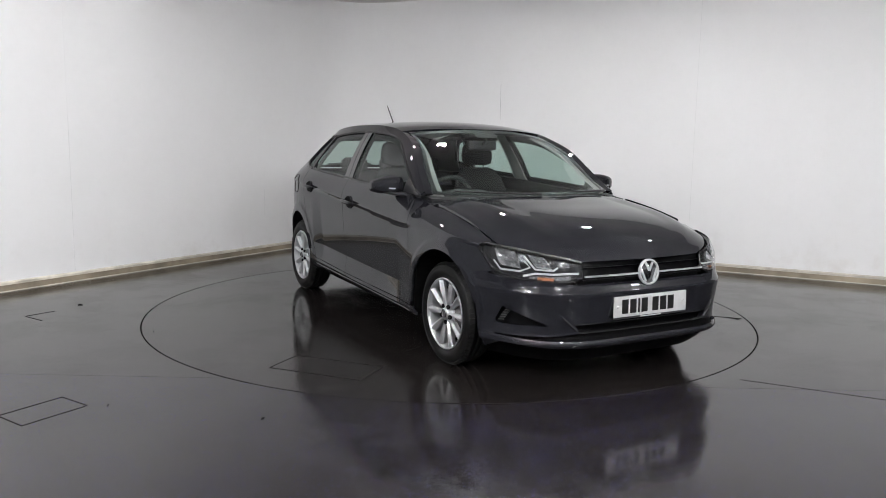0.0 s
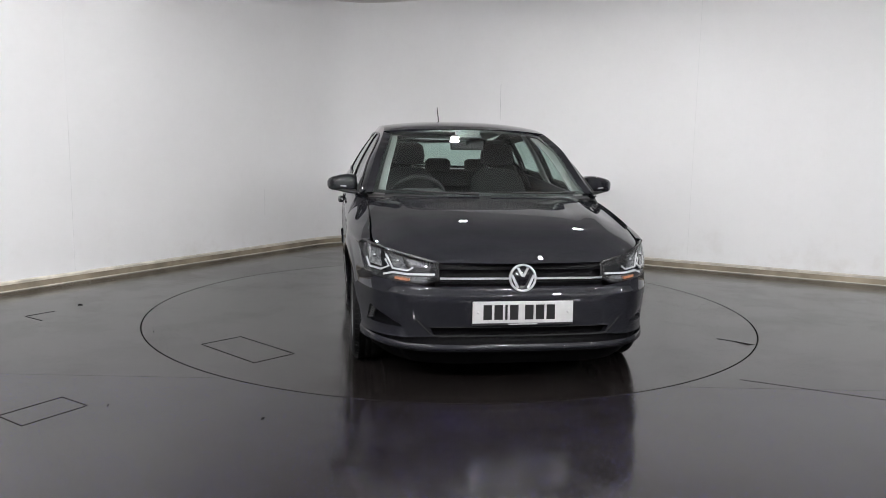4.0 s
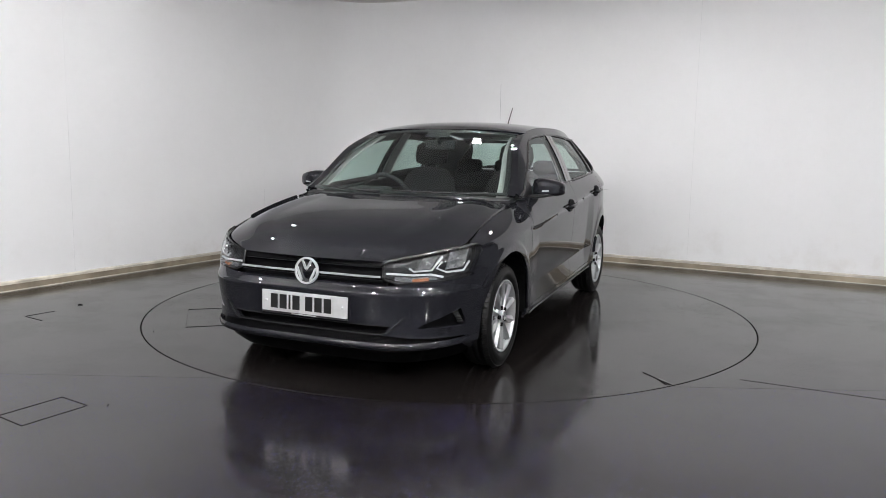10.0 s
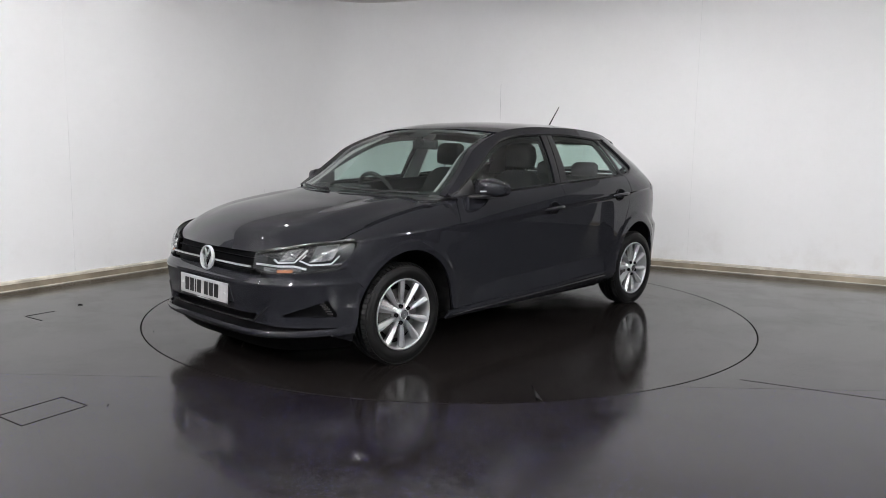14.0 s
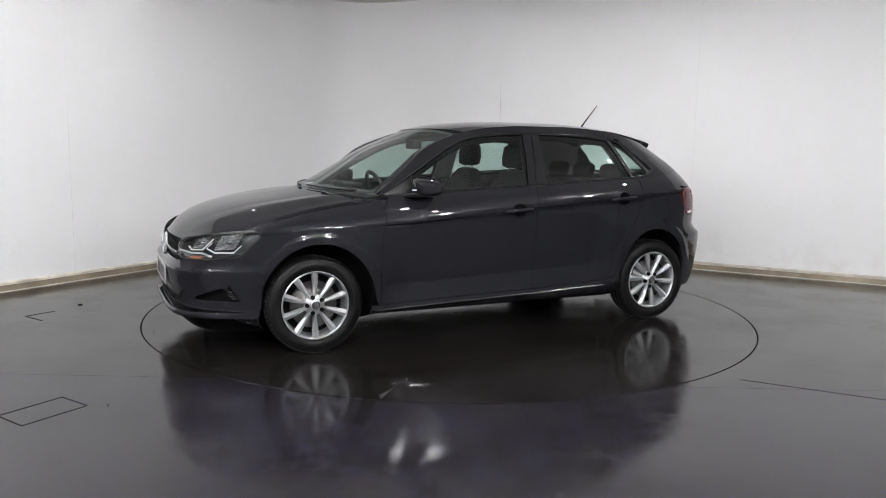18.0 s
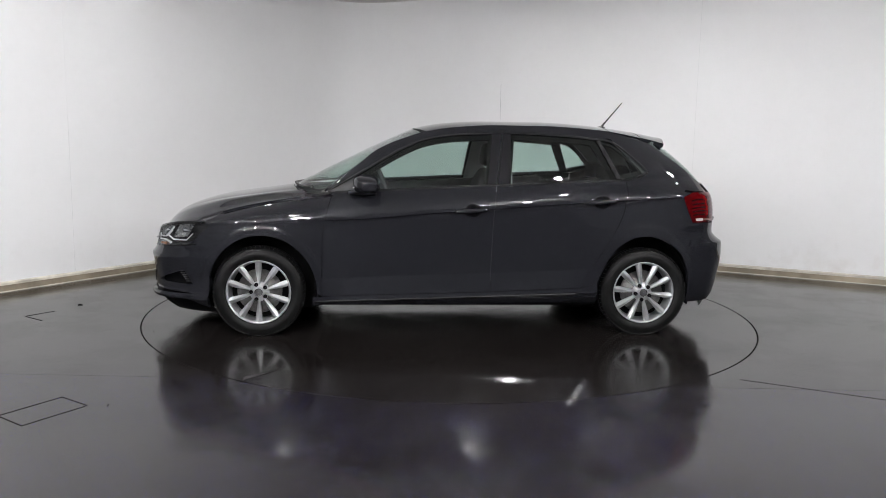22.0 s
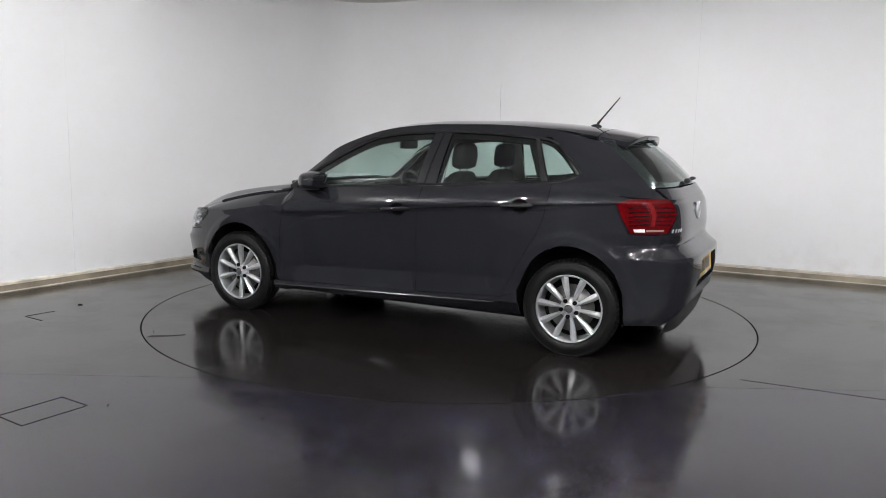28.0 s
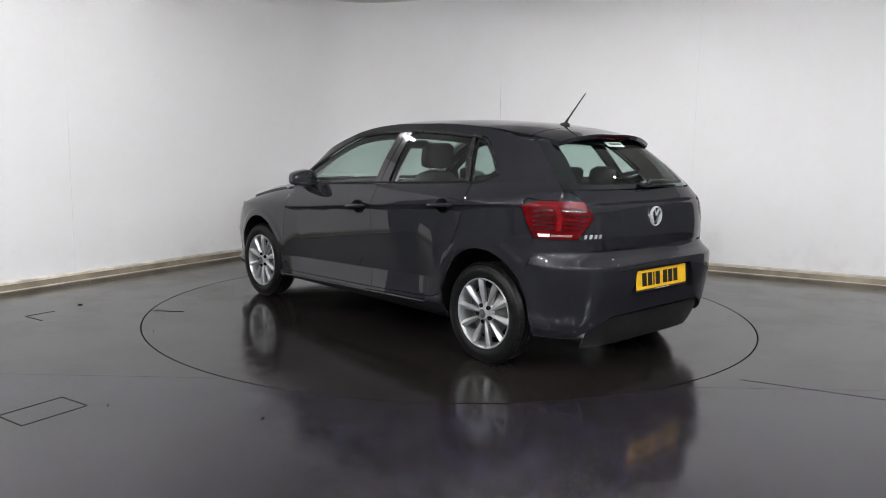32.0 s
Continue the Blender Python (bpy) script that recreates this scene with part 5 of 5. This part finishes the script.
number_plate("rear_plate", MAT_PLATE_Y, Vector((-1.928, 0, 0.516)), pose(0, 0, 0, 0, 0, 90) @ pose(0, 0, 0, 5, 0, 0), rear_bumper, "yellow number plate with dark bars")

# dark inner body, floor and arches behind the skins
# The block fills the body so light can't pass and joints stay dark.
bm = bmesh.new()
secs = [(1.72, 0.66, 0.16, 0.56), (1.60, 0.66, 0.16, 0.66), (0.93, 0.66, 0.16, 0.84), (0.88, 0.74, 0.19, 0.86), (-0.86, 0.74, 0.19, 0.90), (-0.94, 0.66, 0.17, 0.90), (-1.46, 0.64, 0.20, 0.86), (-1.62, 0.56, 0.24, 0.66)]
rings = []
for x, w, z0, z1 in secs:
    rings.append([bm.verts.new((x, sy * w, z)) for sy, z in ((-1, z0), (1, z0), (1, z1), (-1, z1))])
for a, b in zip(rings, rings[1:]):
    for k in range(4):
        bm.faces.new((a[k], a[(k + 1) % 4], b[(k + 1) % 4], b[k]))
bm.faces.new(rings[0])
bm.faces.new(rings[-1])
bmesh.ops.recalc_face_normals(bm, faces=bm.faces)
part("underbody", bm, MAT_UNDER, car, "dark underbody and wheel housings, filled in to block light")
for cx, rx, rz in ((1.252, 0.351, 0.370), (-1.262, 0.335, 0.380)):
    bm = bmesh.new()
    g = []
    for i in range(33):
        a = radians(lerp(-8, 188, i / 32))
        x, z = cx + rx * math.cos(a), 0.295 + rz * math.sin(a)
        yo = side(x, z).y - 0.02
        g.append([Vector((x, lerp(yo, 0.60, j / 3), z)) for j in range(4)])
    vs = [[bm.verts.new(p) for p in col] for col in g]
    for i in range(32):
        for j in range(3):
            bm.faces.new((vs[i][j], vs[i + 1][j], vs[i + 1][j + 1], vs[i][j + 1]))
    both("arch_liner", bm, MAT_UNDER, car)
bm = bmesh.new()
tube(bm, [(-1.2, -0.25, 0.19), (-1.55, -0.28, 0.19), (-1.80, -0.36, 0.185)], 0.028, 10)
part("exhaust", bm, MAT_STEEL, car, "dark steel exhaust pipe")
bm = bmesh.new()
add_box(bm, -1.72, -0.50, 0.17, -1.45, 0.05, 0.27, None, 0.04)
part("silencer", bm, MAT_UNDER, car)

# ---- wheels ----
wheel = new("wheel")
wheel.parent = car
tagged(wheel, "silver ten-spoke alloy wheel with a black tyre")
bm = bmesh.new()
R = WHEEL_Z
lathe(bm, [(0.200, -0.165), (0.235, -0.178), (0.268, -0.172), (0.286, -0.150), (R, -0.125), (R, -0.10), (R - 0.006, -0.098), (R - 0.006, -0.092), (R, -0.090), (R, -0.065), (R - 0.006, -0.063), (R - 0.006, -0.057), (R, -0.055), (R, -0.030), (0.290, -0.016), (0.283, -0.004), (0.268, 0.006), (0.262, 0.0055), (0.259, 0.0085), (0.240, 0.010), (0.222, 0.005), (0.211, -0.004), (0.205, -0.010)], 72)
tyre = part("tyre", bm, MAT_RUBBER, wheel, "black rubber tyre")
bm = bmesh.new()
for k in range(64):
    add_box(bm, -0.0115, -0.027, -0.004, 0.0115, 0.0, 0.0012, pose(0, 0, 0, 0, 360 * k / 64, 0) @ pose(0, -0.003, 0.2868, -29, 0, 9))
part("tread", bm, MAT_RUBBER, tyre, "worn tread blocks of the tyre shoulder")
bm = bmesh.new()
lathe(bm, [(0.207, -0.006), (0.209, 0.001), (0.206, 0.004), (0.200, 0.002), (0.196, -0.008), (0.192, -0.022)], 72)
part("rim", bm, MAT_ALLOY, wheel)
bm = bmesh.new()
lathe(bm, [(0.1925, -0.0215), (0.188, -0.04), (0.182, -0.10), (0.184, -0.15)], 72)
part("rim_barrel", bm, MAT_ALLOY, wheel, "shaded inner barrel of the rim")
bm = bmesh.new()
lathe(bm, [(0.145, -0.060), (0.145, -0.052), (0.085, -0.050), (0.080, -0.035), (0.03, -0.034)], 40)
part("brake_disc", bm, MAT_STEEL, wheel, "grey steel brake disc")
# Black disc closing the wheel: stands for the shade behind the spokes.
bm = bmesh.new()
lathe(bm, [(0.185, -0.09), (0.02, -0.088)], 40)
part("wheel_shade_disc", bm, MAT_UNDER, wheel)
bm = bmesh.new()
lathe(bm, [(0.066, -0.036), (0.062, -0.022), (0.052, -0.018), (0.040, -0.014), (0.034, -0.010), (0.033, -0.002), (0.028, 0.0), (0.001, 0.001)], 40)
hub = part("hub", bm, MAT_ALLOY, wheel)
bm = bmesh.new()
lathe(bm, [(0.026, 0.0012), (0.025, 0.003), (0.001, 0.0035)], 24)
part("centre_cap", bm, MAT_ALLOY_DARK, hub)
bm = bmesh.new()
lathe(bm, [(0.0265, 0.001), (0.0265, 0.0045), (0.0235, 0.0045), (0.023, 0.001)], 28)
part("cap_ring", bm, MAT_CHROME, hub, "chrome ring of the centre cap")
bm = bmesh.new()
# a spoke along +z: narrow at the hub, widest towards the rim, with a raised ridge
st = [(0.030, 0.0075, -0.018), (0.060, 0.0095, -0.012), (0.10, 0.0140, -0.007), (0.15, 0.0195, -0.003), (0.182, 0.0210, -0.002), (0.204, 0.0180, -0.003)]
rows = []
for r, w, y in st:
    rows.append([bm.verts.new(p) for p in ((-w * 0.8, y - 0.034, r), (-w, y - 0.014, r), (-w * 0.94, y - 0.011, r), (-w * 0.16, y + 0.004, r), (w * 0.02, y + 0.004, r), (w * 0.92, y - 0.007, r), (w, y - 0.011, r), (w * 0.8, y - 0.034, r))])
for a, b in zip(rows, rows[1:]):
    for k in range(7):
        bm.faces.new((a[k], b[k], b[k + 1], a[k + 1]))
bm.faces.new(rows[-1])
bmesh.ops.recalc_face_normals(bm, faces=bm.faces)
spoke_me = mesh_of("spoke", bm, MAT_ALLOY)
for k in range(10):
    o = new("spoke", spoke_me)
    o.parent = wheel
    o.matrix_basis = pose(0, 0, 0, 0, 36 * k, 0)
# Small black cups: the shade in the bolt holes put into their colour.
bm = bmesh.new()
lathe(bm, [(0.0125, -0.02), (0.0125, -0.006), (0.0095, -0.005), (0.0085, -0.012), (0.001, -0.011)], 12)
nut_me = mesh_of("bolt_hole_shade", bm, MAT_GRILLE)
for k in range(5):
    o = new("bolt_hole_shade", nut_me)
    o.parent = wheel
    o.matrix_basis = pose(0.05 * math.sin(radians(72 * k + 18)), 0.002, 0.05 * math.cos(radians(72 * k + 18)))
wheel.matrix_basis = pose(AXLE, 0.832, WHEEL_Z)
copy_thing(wheel, pose(-AXLE, 0.822, WHEEL_Z, 0, 11, 0))
copy_thing(wheel, pose(AXLE, -0.832, WHEEL_Z, 0, 20, 180))
copy_thing(wheel, pose(-AXLE, -0.822, WHEEL_Z, 0, 8, 180))

# ---- mirrors, handles, aerial ----


def blob(secs, n=20):
    """A smooth closed body through rounded sections (centre, half sizes a and b, axes fixed: y across the list)."""
    b = bmesh.new()
    rings = []
    for (cx, cy, cz), ax, az in secs:
        rings.append([b.verts.new((cx + ax * math.copysign(abs(math.cos(t)) ** 0.6, math.cos(t)), cy, cz + az * math.copysign(abs(math.sin(t)) ** 0.6, math.sin(t)))) for t in [2 * math.pi * k / n for k in range(n)]])
    for p, q in zip(rings, rings[1:]):
        for k in range(n):
            b.faces.new((p[k], q[k], q[(k + 1) % n], p[(k + 1) % n])).smooth = True
    b.faces.new(rings[0])
    b.faces.new(rings[-1])
    bmesh.ops.recalc_face_normals(b, faces=b.faces)
    return b


shell_bm = blob([((0.575, 0.790, 0.992), 0.060, 0.046), ((0.576, 0.800, 0.996), 0.078, 0.058), ((0.582, 0.85, 0.999), 0.086, 0.060), ((0.580, 0.91, 0.995), 0.078, 0.053), ((0.570, 0.950, 0.992), 0.062, 0.045), ((0.558, 0.974, 0.990), 0.044, 0.034), ((0.550, 0.985, 0.989), 0.022, 0.018)])
foot_bm = blob([((0.650, 0.74, 0.938), 0.060, 0.012), ((0.640, 0.78, 0.940), 0.068, 0.014), ((0.600, 0.85, 0.944), 0.078, 0.014), ((0.580, 0.92, 0.958), 0.060, 0.014), ((0.57, 0.945, 0.968), 0.02, 0.010)])
glass_bm = bmesh.new()
g = []
for i in range(13):
    y = lerp(0.800, 0.945, i / 12)
    hz = 0.048 * (1 - max(0, (y - 0.88) / 0.09) ** 2) ** 0.5 if y > 0.88 else 0.048
    g.append([Vector((0.494 + (y - 0.80) * 0.10, y, 0.998 + hz * w)) for w in (-1, -0.5, 0, 0.5, 1)])
vs = [[glass_bm.verts.new(p) for p in col] for col in g]
for i in range(12):
    for j in range(4):
        glass_bm.faces.new((vs[i][j], vs[i][j + 1], vs[i + 1][j + 1], vs[i + 1][j]))
bmesh.ops.solidify(glass_bm, geom=glass_bm.faces[:], thickness=0.004)
rep_bm = bmesh.new()
ribbon(rep_bm, [Vector((0.668 - 0.075 * k * k, 0.86 + 0.100 * k, 0.978 + 0.006 * k)) for k in [i / 6 for i in range(7)]], (0, 0, 1), 0.008, 0.003)
for sg in (1, -1):
    f = (lambda b: mirrored(b)) if sg < 0 else (lambda b: b.copy())
    mir = part("wing_mirror", f(shell_bm), MAT_PAINT, car, "dark grey wing mirror")
    part("mirror_foot", f(foot_bm), MAT_BLACK, mir, "black plastic mirror foot")
    part("mirror_glass", f(glass_bm), MAT_MIRROR, mir, "silvered mirror glass")
    part("side_indicator", f(rep_bm), MAT_GUIDE, mir, "clear side indicator")

for x, doors in ((-0.095, front_doors), (-0.948, rear_doors)):
    zc = crease_z(x) - 0.001
    # Black disc laid on the door: the recess's shade put into its colour.
    cup = bmesh.new()
    n = 22
    c0 = side(x, zc)
    ring = [[cup.verts.new(side(x - 0.010 + 0.056 * k * math.cos(t), zc + 0.044 * k * math.sin(t)) + Vector((0, d, 0))) for t in [2 * math.pi * q / n for q in range(n)]] for k, d in ((1.0, 0.006), (0.92, 0.010), (0.4, 0.010))]
    for p, q in zip(ring, ring[1:]):
        for k in range(n):
            cup.faces.new((p[k], p[(k + 1) % n], q[(k + 1) % n], q[k]))
    cup.faces.new(ring[-1])
    bmesh.ops.recalc_face_normals(cup, faces=cup.faces)
    lip = bmesh.new()
    tube(lip, [side(x - 0.010 + 0.057 * math.cos(t), zc + 0.045 * math.sin(t)) + Vector((0, 0.006, 0)) for t in [2 * math.pi * q / 28 for q in range(29)]], 0.0032, 6, close=False)
    bar = bmesh.new()
    secs = []
    for k in range(13):
        t = -1 + k / 6
        px = x + 0.002 + 0.112 * t
        p = side(px, crease_z(px) + 0.001) + Vector((0, 0.012 + 0.020 * (1 - t ** 4), 0))
        secs.append((p, 0.0150 * (1 - 0.55 * t ** 6)))
    tube(bar, [p for p, r in secs], [r for p, r in secs], 10)
    for door, sg in zip(doors, (1, -1)):
        f = (lambda b: mirrored(b)) if sg < 0 else (lambda b: b.copy())
        part("recess_shade", f(cup), MAT_SHADE_BLACK, door, "black disc for the shade in the handle recess")
        part("recess_rim", f(lip), MAT_PAINT, door)
        part("door_handle", f(bar), MAT_PAINT, door, "dark grey door handle")

aerial = bmesh.new()
tube(aerial, [(-1.175, 0, 1.398), (-1.178, 0, 1.420), (-1.20, 0, 1.447), (-1.32, 0, 1.590)], [0.012, 0.009, 0.0055, 0.0035], 8)
foot = bmesh.new()
bmesh.ops.create_icosphere(foot, subdivisions=3, radius=0.024, matrix=Matrix.Translation((-1.165, 0, 1.398)) @ Matrix.Diagonal((1.6, 1, 0.65, 1)))
a = part("aerial", foot, MAT_BLACK, roof, "black roof aerial")
part("aerial_rod", aerial, MAT_BLACK, roof, "black aerial rod")
# fuel flap on the right rear quarter
bm = bmesh.new()
ring = [side(-1.36 + 0.078 * math.copysign(abs(math.cos(t)) ** 0.7, math.cos(t)), 0.905 + 0.075 * math.copysign(abs(math.sin(t)) ** 0.7, math.sin(t))) + Vector((0, 0.002, 0)) for t in [2 * math.pi * k / 28 for k in range(29)]]
tube(bm, ring, 0.0022, 5, close=False)
part("fuel_flap_gap", mirrored(bm), MAT_UNDER, rear_quarters[1])

# ---- cabin ----
bm = bmesh.new()
add_box(bm, -1.62, -0.64, 0.30, 0.82, 0.64, 0.36)
cabin = part("cabin_floor", bm, MAT_DASH, car, "dark cabin floor")


def slab(secs, n=18):
    """A soft body through sections (centre, half width y, half depth x), stacked upwards."""
    b = bmesh.new()
    rings = []
    for (cx, cy, cz), wy, dx in secs:
        rings.append([b.verts.new((cx + dx * math.copysign(abs(math.sin(t)) ** 0.6, math.sin(t)), cy + wy * math.copysign(abs(math.cos(t)) ** 0.5, math.cos(t)), cz)) for t in [2 * math.pi * k / n for k in range(n)]])
    for p, q in zip(rings, rings[1:]):
        for k in range(n):
            b.faces.new((p[k], p[(k + 1) % n], q[(k + 1) % n], q[k])).smooth = True
    b.faces.new(rings[0][::-1])
    b.faces.new(rings[-1])
    bmesh.ops.recalc_face_normals(b, faces=b.faces)
    return b


for y in (0.36, -0.36):
    seat = part("front_seat", slab([((0.06, y, 0.36), 0.22, 0.22), ((0.06, y, 0.42), 0.25, 0.26), ((0.05, y, 0.52), 0.25, 0.26), ((0.05, y, 0.56), 0.20, 0.22)]), MAT_FABRIC, car, "black fabric front seat")
    part("seat_back", slab([((-0.16, y, 0.50), 0.22, 0.09), ((-0.20, y, 0.62), 0.25, 0.10), ((-0.27, y, 0.85), 0.245, 0.085), ((-0.32, y, 1.00), 0.20, 0.065), ((-0.335, y, 1.06), 0.14, 0.045), ((-0.34, y, 1.075), 0.10, 0.03)]), MAT_FABRIC, seat)
    part("headrest", slab([((-0.345, y, 1.095), 0.085, 0.028), ((-0.345, y, 1.11), 0.125, 0.048), ((-0.35, y, 1.17), 0.135, 0.055), ((-0.355, y, 1.245), 0.12, 0.05), ((-0.36, y, 1.27), 0.08, 0.03)]), MAT_FABRIC, seat)
    for dy in (-0.06, 0.06):
        b = bmesh.new()
        tube(b, [(-0.335, y + dy, 1.04), (-0.345, y + dy, 1.12)], 0.006, 6)
        part("headrest_post", b, MAT_CHROME, seat)
bench = part("rear_bench", slab([((-0.83, 0, 0.40), 0.60, 0.24), ((-0.83, 0, 0.55), 0.62, 0.25), ((-0.83, 0, 0.58), 0.55, 0.20)]), MAT_FABRIC, car, "black fabric rear bench")
part("bench_back", slab([((-1.06, 0, 0.50), 0.60, 0.09), ((-1.12, 0, 0.75), 0.61, 0.09), ((-1.19, 0, 0.98), 0.58, 0.07), ((-1.20, 0, 1.01), 0.5, 0.04)]), MAT_FABRIC, bench)
for y in (0.36, 0.0, -0.36):
    part("headrest", slab([((-1.205, y, 1.015), 0.10, 0.03), ((-1.21, y, 1.05), 0.12, 0.045), ((-1.22, y, 1.105), 0.115, 0.045), ((-1.225, y, 1.13), 0.08, 0.025)]), MAT_FABRIC, bench)
b = bmesh.new()
add_box(b, -1.72, -0.58, 0.93, -1.24, 0.58, 0.955, None, 0.01)
part("parcel_shelf", b, MAT_DASH, car, "dark parcel shelf")
# dashboard
b = bmesh.new()
prof = [(1.06, 0.915), (0.86, 0.935), (0.70, 0.930), (0.60, 0.900), (0.56, 0.84), (0.60, 0.70), (0.66, 0.55), (0.95, 0.55)]
ends = []
for i in range(13):
    y = lerp(-0.68, 0.68, i / 12)
    ends.append([b.verts.new((x - 0.30 * max(0, abs(y) - 0.3) ** 1.5 * (x > 0.8), y, z)) for x, z in prof])
for p, q in zip(ends, ends[1:]):
    for k in range(len(prof)):
        b.faces.new((p[k], q[k], q[(k + 1) % len(prof)], p[(k + 1) % len(prof)])).smooth = True
b.faces.new(ends[0])
b.faces.new(ends[-1])
bmesh.ops.recalc_face_normals(b, faces=b.faces)
dash = part("dashboard", b, MAT_DASH, car, "dark grey dashboard")
b = bmesh.new()
add_box(b, 0.60, -0.50, 0.915, 0.76, -0.22, 0.965, None, 0.025)
part("instrument_hood", b, MAT_DASH, dash)
b = bmesh.new()
ringp = [(0.19 * math.cos(t), 0.19 * math.sin(t)) for t in [2 * math.pi * k / 36 for k in range(37)]]
m = Matrix.Translation((0.43, -0.36, 0.865)) @ pose(0, 0, 0, 0, -66, 0)
tube(b, [m @ Vector((x, y, 0)) for x, y in ringp], 0.016, 8, close=False)
for x, y in ((0, 0.18), (0, -0.18), (-0.18, 0)):
    tube(b, [m @ Vector((0, 0, 0.01)), m @ Vector((x, y, 0))], 0.016, 6)
bmesh.ops.create_icosphere(b, subdivisions=2, radius=0.065, matrix=m @ Matrix.Diagonal((1, 1, 0.4, 1)))
part("steering_wheel", b, MAT_DASH, dash, "black steering wheel on the right")
# black inner frames of the doors and of the quarter windows
def inner_frame(low, high, n=20):
    b = bmesh.new()
    shell(b, strip_between(low, high, n, 3, -0.030), 0.012)
    both("door_frame", b, MAT_UNDER, car, "dark inner window frame")


inner_frame(dlo_line(-0.26, 0.72, 20, -0.052), dlo_line(-0.26, 0.80, 20, -0.004))
inner_frame(dlo_line(-0.985, -0.37, 20, -0.050), dlo_line(-0.985, -0.37, 20, -0.004))
inner_frame([(-1.10, 1.045), (-1.035, 1.045)], [(-0.985, 1.30), (-0.905, 1.30)], 4)
inner_frame([(-0.36, 1.00), (-0.325, 1.00)], [(-0.405, 1.33), (-0.36, 1.33)], 4)
inner_frame([(-0.24, 1.00), (-0.19, 1.00)], [(-0.30, 1.33), (-0.235, 1.33)], 4)
inner_frame([(-1.25, 1.095), (-1.15, 1.20), (-1.07, 1.262), (-0.99, 1.285)], [(-1.285, 1.11), (-1.155, 1.235), (-1.075, 1.292), (-0.985, 1.312)], 14)
inner_frame([(-1.10, 1.045), (-1.27, 1.085)], [(-1.095, 1.075), (-1.25, 1.105)], 6)
# interior mirror with its foot
b = bmesh.new()
add_box(b, -0.018, -0.120, -0.034, 0.018, 0.120, 0.034, Matrix.Translation((0.30, 0.0, 1.255)), 0.014)
im = part("interior_mirror", b, MAT_BLACK, car, "black interior mirror")
b = bmesh.new()
tube(b, [(0.32, 0, 1.265), (0.36, 0, 1.30)], 0.012, 8)
part("mirror_arm", b, MAT_BLACK, im)
# headlining under the roof, pillars and door cards inside
b = bmesh.new()
shell(b, [[roof_point(lerp(0.16, -1.34, i / 20), v * 0.93) - Vector((0, 0, 0.028)) for v in [-1 + j / 10 for j in range(21)]] for i in range(21)], 0.004, lip=False)
part("headlining", b, MAT_LINING, car, "light grey headlining")
b = bmesh.new()
shell(b, [[Vector((x, side(x, z).y - 0.075, z)) for z in (0.36, 0.5, 0.65, 0.8, 0.90, belt_z(x) - 0.02)] for x in [lerp(0.80, -0.86, i / 20) for i in range(21)]], 0.01)
both("door_card", b, MAT_DASH, car, "dark inner door panel")
b = bmesh.new()
shell(b, strip_between([(-0.375, 0.96), (-0.20, 0.96)], [(-0.385, 1.34), (-0.265, 1.34)], 4, 6, -0.045), 0.01)
both("pillar_lining", b, MAT_LINING, car, "light grey pillar lining")
b = bmesh.new()
shell(b, [[ws_point(lerp(0.02, 1, i / 12), v, 0.03) for v in (0.90, 0.95, 1.0)] for i in range(13)], 0.01)
both("pillar_lining", b, MAT_LINING, car, "light grey pillar lining")
b = bmesh.new()
shell(b, [[side(lerp(-1.315 + 0.245 * (i / 12) ** 1.3, lerp(-1.66, -1.43, i / 12), j / 3), lerp(1.00, 1.30, i / 12)) - Vector((0, 0.028, 0)) for j in range(4)] for i in range(13)], 0.01)
both("pillar_lining", b, MAT_INNER, car, "dark rear pillar lining")


def motions():
    rows = [(t, HEAD0 + RATE * t) for t in range(0, 33)]
    walk(table, [(t, pose(0, 0, 0, 0, 0, a)) for t, a in rows])
    walk(car, [(t, pose(0, 0, 0, 0, 0, a) @ Matrix.Translation(CAR_AT)) for t, a in rows])


motions()
